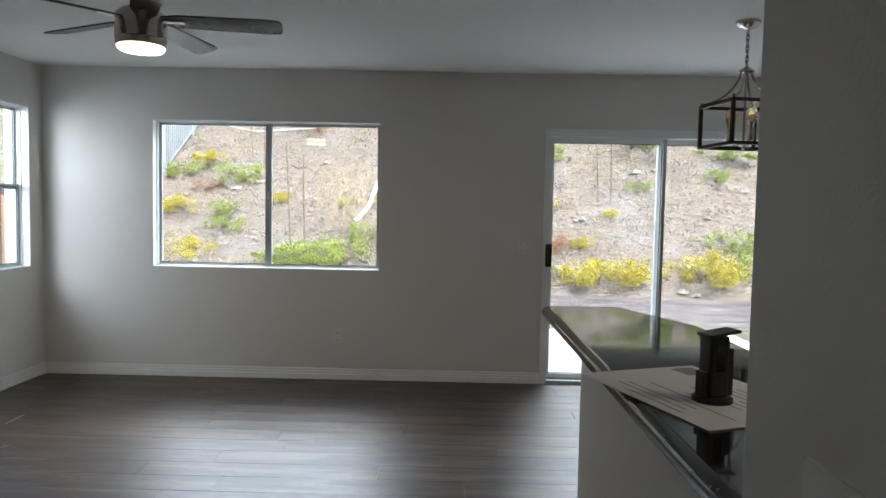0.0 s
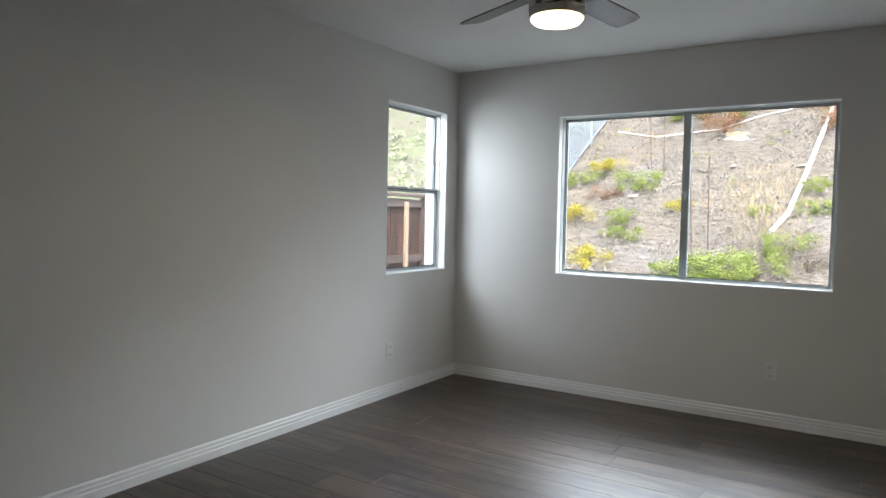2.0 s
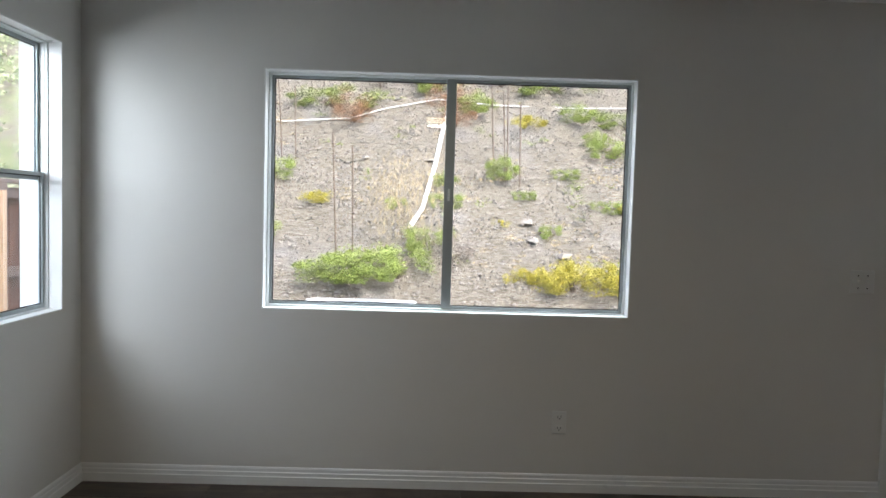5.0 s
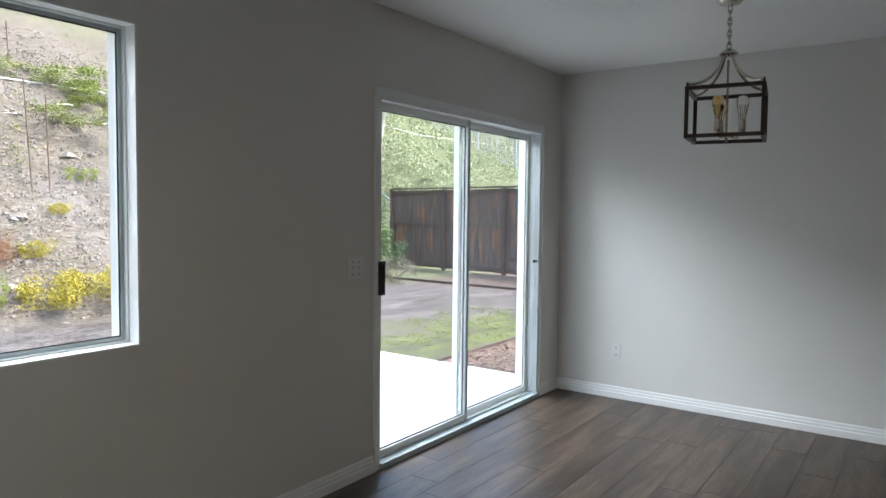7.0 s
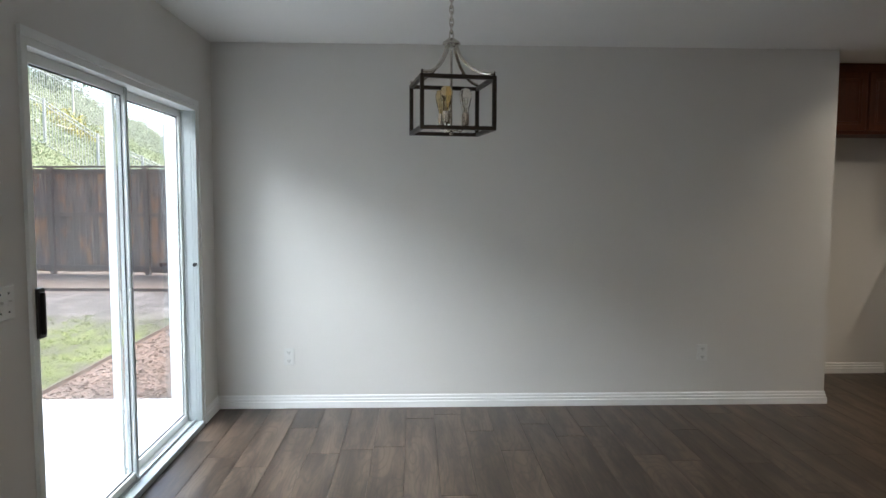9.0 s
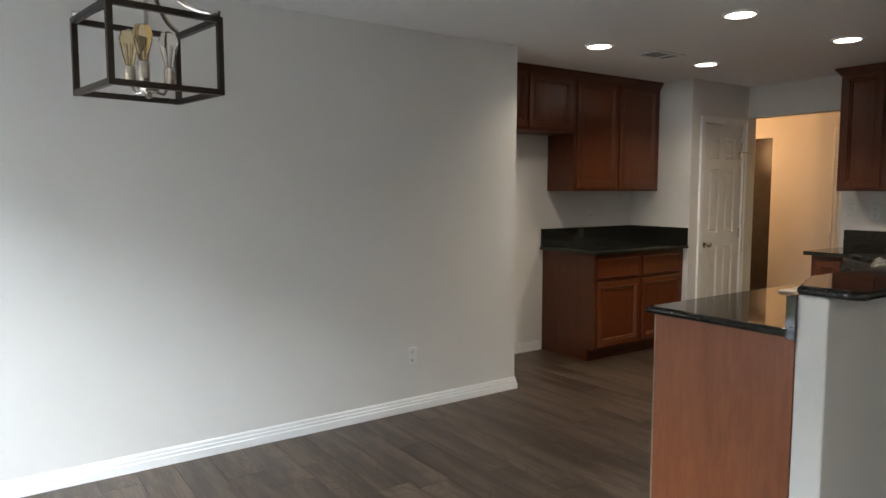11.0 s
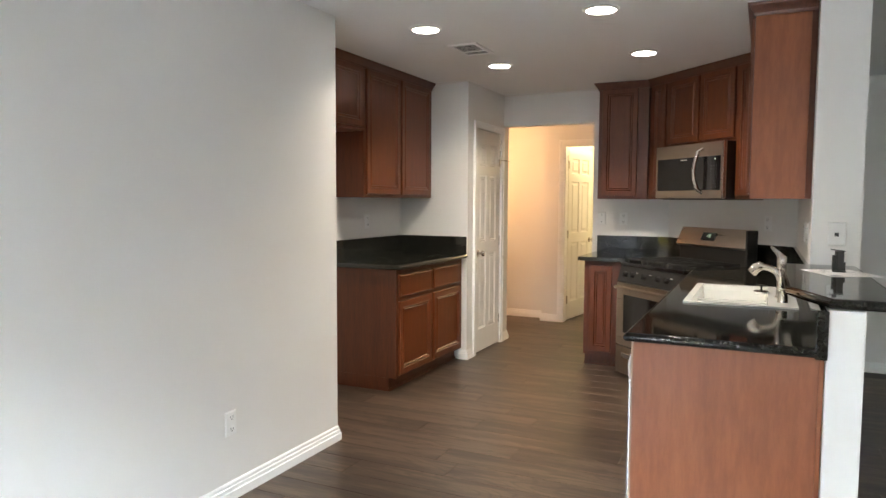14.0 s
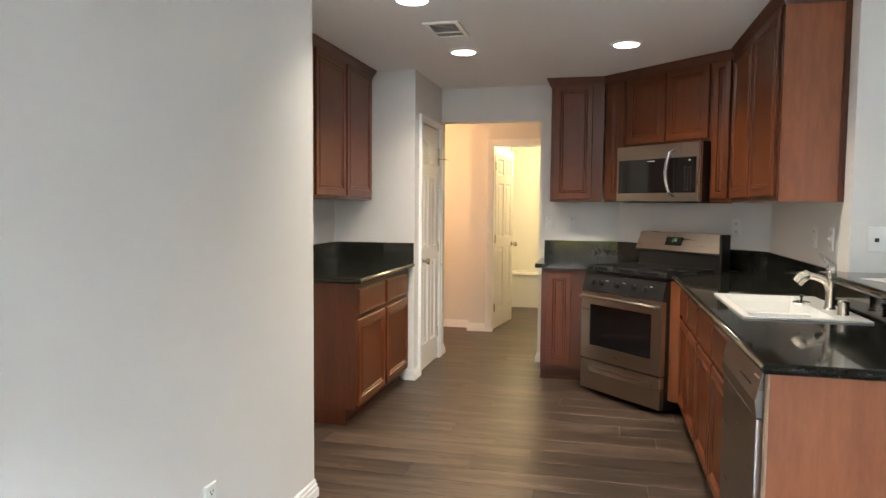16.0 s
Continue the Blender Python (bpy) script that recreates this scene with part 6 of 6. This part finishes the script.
def picket_fence(label, pts, h, material=None):
    material = material or FENCEBLUE
    f = thing("metal_fence", label, "fence")
    P = [Vector((x, y, ground_height(x, y) + 0.08)) for x, y in pts]
    shared = as_mesh("picket", boxes(((-0.009, -0.009, 0.0), (0.009, 0.009, h))), material)
    for a, b in zip(P, P[1:]):
        n = max(int((b - a).length / 0.105), 1)
        for k in range(n):
            p = new("picket", shared)
            p.parent = f
            p.location = a.lerp(b, (k + 0.5) / n)
        part("post", tube(bmesh.new(), [a - Vector((0, 0, 0.3)), a + Vector((0, 0, h + 0.06))], 0.04, 8), material, f)
    for z in (0.02, h - 0.15, h - 0.01):
        part("rail", tube(bmesh.new(), [p + Vector((0, 0, z)) for p in P], 0.022, 6), GALV if z < 0.1 else material, f)
    return f


picket_fence("blue-grey metal picket fence climbing the slope", [(-3.5, 7.6), (-3.35, 8.8), (-3.25, 9.9), (-3.1, 11.2), (-2.95, 12.6), (-2.75, 14.2), (-2.6, 16.0)], 1.8)
chain_fence("grey chain-link fence climbing the slope beside the board fence", [(16.16, 10.0), (16.2, 11.7), (16.1, 12.7), (15.9, 14.4), (15.7, 16.2)], 1.8, 0.09, 0.009)
picket_fence("pale grey metal picket fence across the green hillside", [(19.0, 16.6), (21.5, 14.6), (24.2, 12.3), (25.5, 11.3), (26.5, 10.0), (27.4, 8.8), (28.6, 7.6), (30.5, 6.2)], 1.5, FENCEPALE)
picket_fence("pale grey metal picket fence below the hilltop", [(27.5, 15.3), (31.6, 13.3), (33.9, 12.7), (37.1, 11.5), (40.5, 10.0)], 1.5, FENCEPALE)

ac = thing("air_conditioner", "pale square outdoor air conditioner unit with a round top grille", "air conditioner", (1.18, 1.45, GZ - 0.065))
part("pad", boxes(((-0.48, -0.48, -0.1), (0.48, 0.48, 0.06)), bevel=0.01), CONCRETE, ac)
part("cabinet", slab((-0.40, 0.40), (0.06, 0.86), -0.40, 0.40, []), ACPAINT, ac)
sq = [(sx * 0.32 + 0.09 * math.cos(a), sy * 0.32 + 0.09 * math.sin(a)) for sx, sy, a0 in ((1, 1, 0), (-1, 1, 90), (-1, -1, 180), (1, -1, 270)) for a in (radians(a0 + 15 * j) for j in range(7))]
hole = [(0.36 * math.cos(a), 0.33 * math.sin(a)) for a in np.linspace(0, math.tau, 33)[:-1]]
part("top_panel", prism(sq, 0.865, 0.905, hole), ACPAINT, ac)
part("fan_well", lathe(bmesh.new(), [(0, 0.862), (0.358, 0.862), (0.358, 0.866), (0, 0.866)], sides=32), DARKSLOT, ac)
bm = bmesh.new()
for k in range(9):
    r = 0.06 + 0.0365 * k
    tube(bm, [(r * math.cos(a), r * math.sin(a), 0.90 + 0.006 * (8 - k) / 8) for a in np.linspace(0, math.tau, 33)], 0.004, 5, cap=False)
for k in range(24):
    a = k * math.tau / 24
    tube(bm, [(0.05 * math.cos(a), 0.05 * math.sin(a), 0.908), (0.365 * math.cos(a), 0.365 * math.sin(a), 0.90)], 0.003, 4)
part("fan_grille", bm, ACGRILL, ac)
part("fan_cap", lathe(bmesh.new(), [(0.09, 0.908), (0.085, 0.918), (0.03, 0.924), (0, 0.924)], sides=20), ACPAINT, ac, smooth=True)

eh = thing("exterior_house", "dark shingled house on the hilltop", "house", (46.5, 25.6, ground_height(46, 25) - 1.6), 20)
part("wall", boxes(((-4, -3, -1), (4, 3, 4.5))), STUCCO, eh)
bm = bmesh.new()
v = [bm.verts.new(p) for p in ((-4.6, -3.6, 4.5), (4.6, -3.6, 4.5), (4.6, 3.6, 4.5), (-4.6, 3.6, 4.5), (-4.6, 0, 7.2), (4.6, 0, 7.2))]
for qd in ((0, 1, 5, 4), (3, 4, 5, 2), (0, 4, 3), (1, 2, 5), (0, 3, 2, 1)):
    bm.faces.new([v[i] for i in qd])
part("roof", bm, BLADE, eh)
for k in range(3):
    part("window", boxes(((-3 + 2.4 * k, -3.05, 1.5), (-1.8 + 2.4 * k, -2.99, 3.0))), BLACKGLASS, eh)

# ---- floor planks ----
fl = structure("floor", boxes(((0.0, -11.2, -0.1), (8.1, -0.0, -0.0045)), ((SLIDE[0], 0.0, -0.1), (SLIDE[1], NW_T, -0.0045))), DARKSLOT)
PW, PL = 0.182, 1.22


def plank_mesh(L, w):
    bm = bmesh.new()
    ins = 0.0016
    lo = [bm.verts.new(p) for p in ((0, 0, -0.004), (L, 0, -0.004), (L, w, -0.004), (0, w, -0.004))]
    mid = [bm.verts.new(p) for p in ((0.0004, 0.0004, -0.0014), (L - 0.0004, 0.0004, -0.0014), (L - 0.0004, w - 0.0004, -0.0014), (0.0004, w - 0.0004, -0.0014))]
    hi = [bm.verts.new(p) for p in ((ins, ins, 0), (L - ins, ins, 0), (L - ins, w - ins, 0), (ins, w - ins, 0))]
    for a, b in ((lo, mid), (mid, hi)):
        for k in range(4):
            bm.faces.new((a[k], a[(k + 1) % 4], b[(k + 1) % 4], b[k]))
    bm.faces.new(hi)
    return as_mesh("plank", bm, PLANK)


rng = random.Random(17)
full = plank_mesh(PL, PW)
cache = {}
todo = []
row = 0
y = -PW - 0.006
while y > -11.2:
    x1 = 6.95 if y < -4.2 else 6.15
    if y < -7.4:
        x0, x1 = (4.6, 8.1) if y > -8.75 else (5.1, 8.1)
    else:
        x0 = 0.004
    x = x0 - rng.uniform(0.1, 1.0)
    while x < x1:
        a, b = max(x, x0), min(x + PL, x1)
        if b - a > 0.03:
            todo.append((a, y, round(b - a, 2)))
        x += PL
    y -= PW
todo.sort(key=lambda q: (q[1] < -7.4, -q[1]))
loose = bmesh.new()
for k, (x, y, L) in enumerate(todo):
    if L not in cache:
        cache[L] = full if abs(L - PL) < 0.006 else plank_mesh(L, PW)
    if k < 300:
        p = new("plank", cache[L])
        p.parent = fl
        p.location = (x, y, 0)
    else:
        p = cache[L].copy()
        p.transform(Matrix.Translation((x, y, 0)))
        loose.from_mesh(p)
me = bpy.data.meshes.new("far_planks")
loose.to_mesh(me)
loose.free()
me.materials.append(PLANK)
far = new("far_planks", me)
far.parent = fl
tagged(far, kind="stuff")
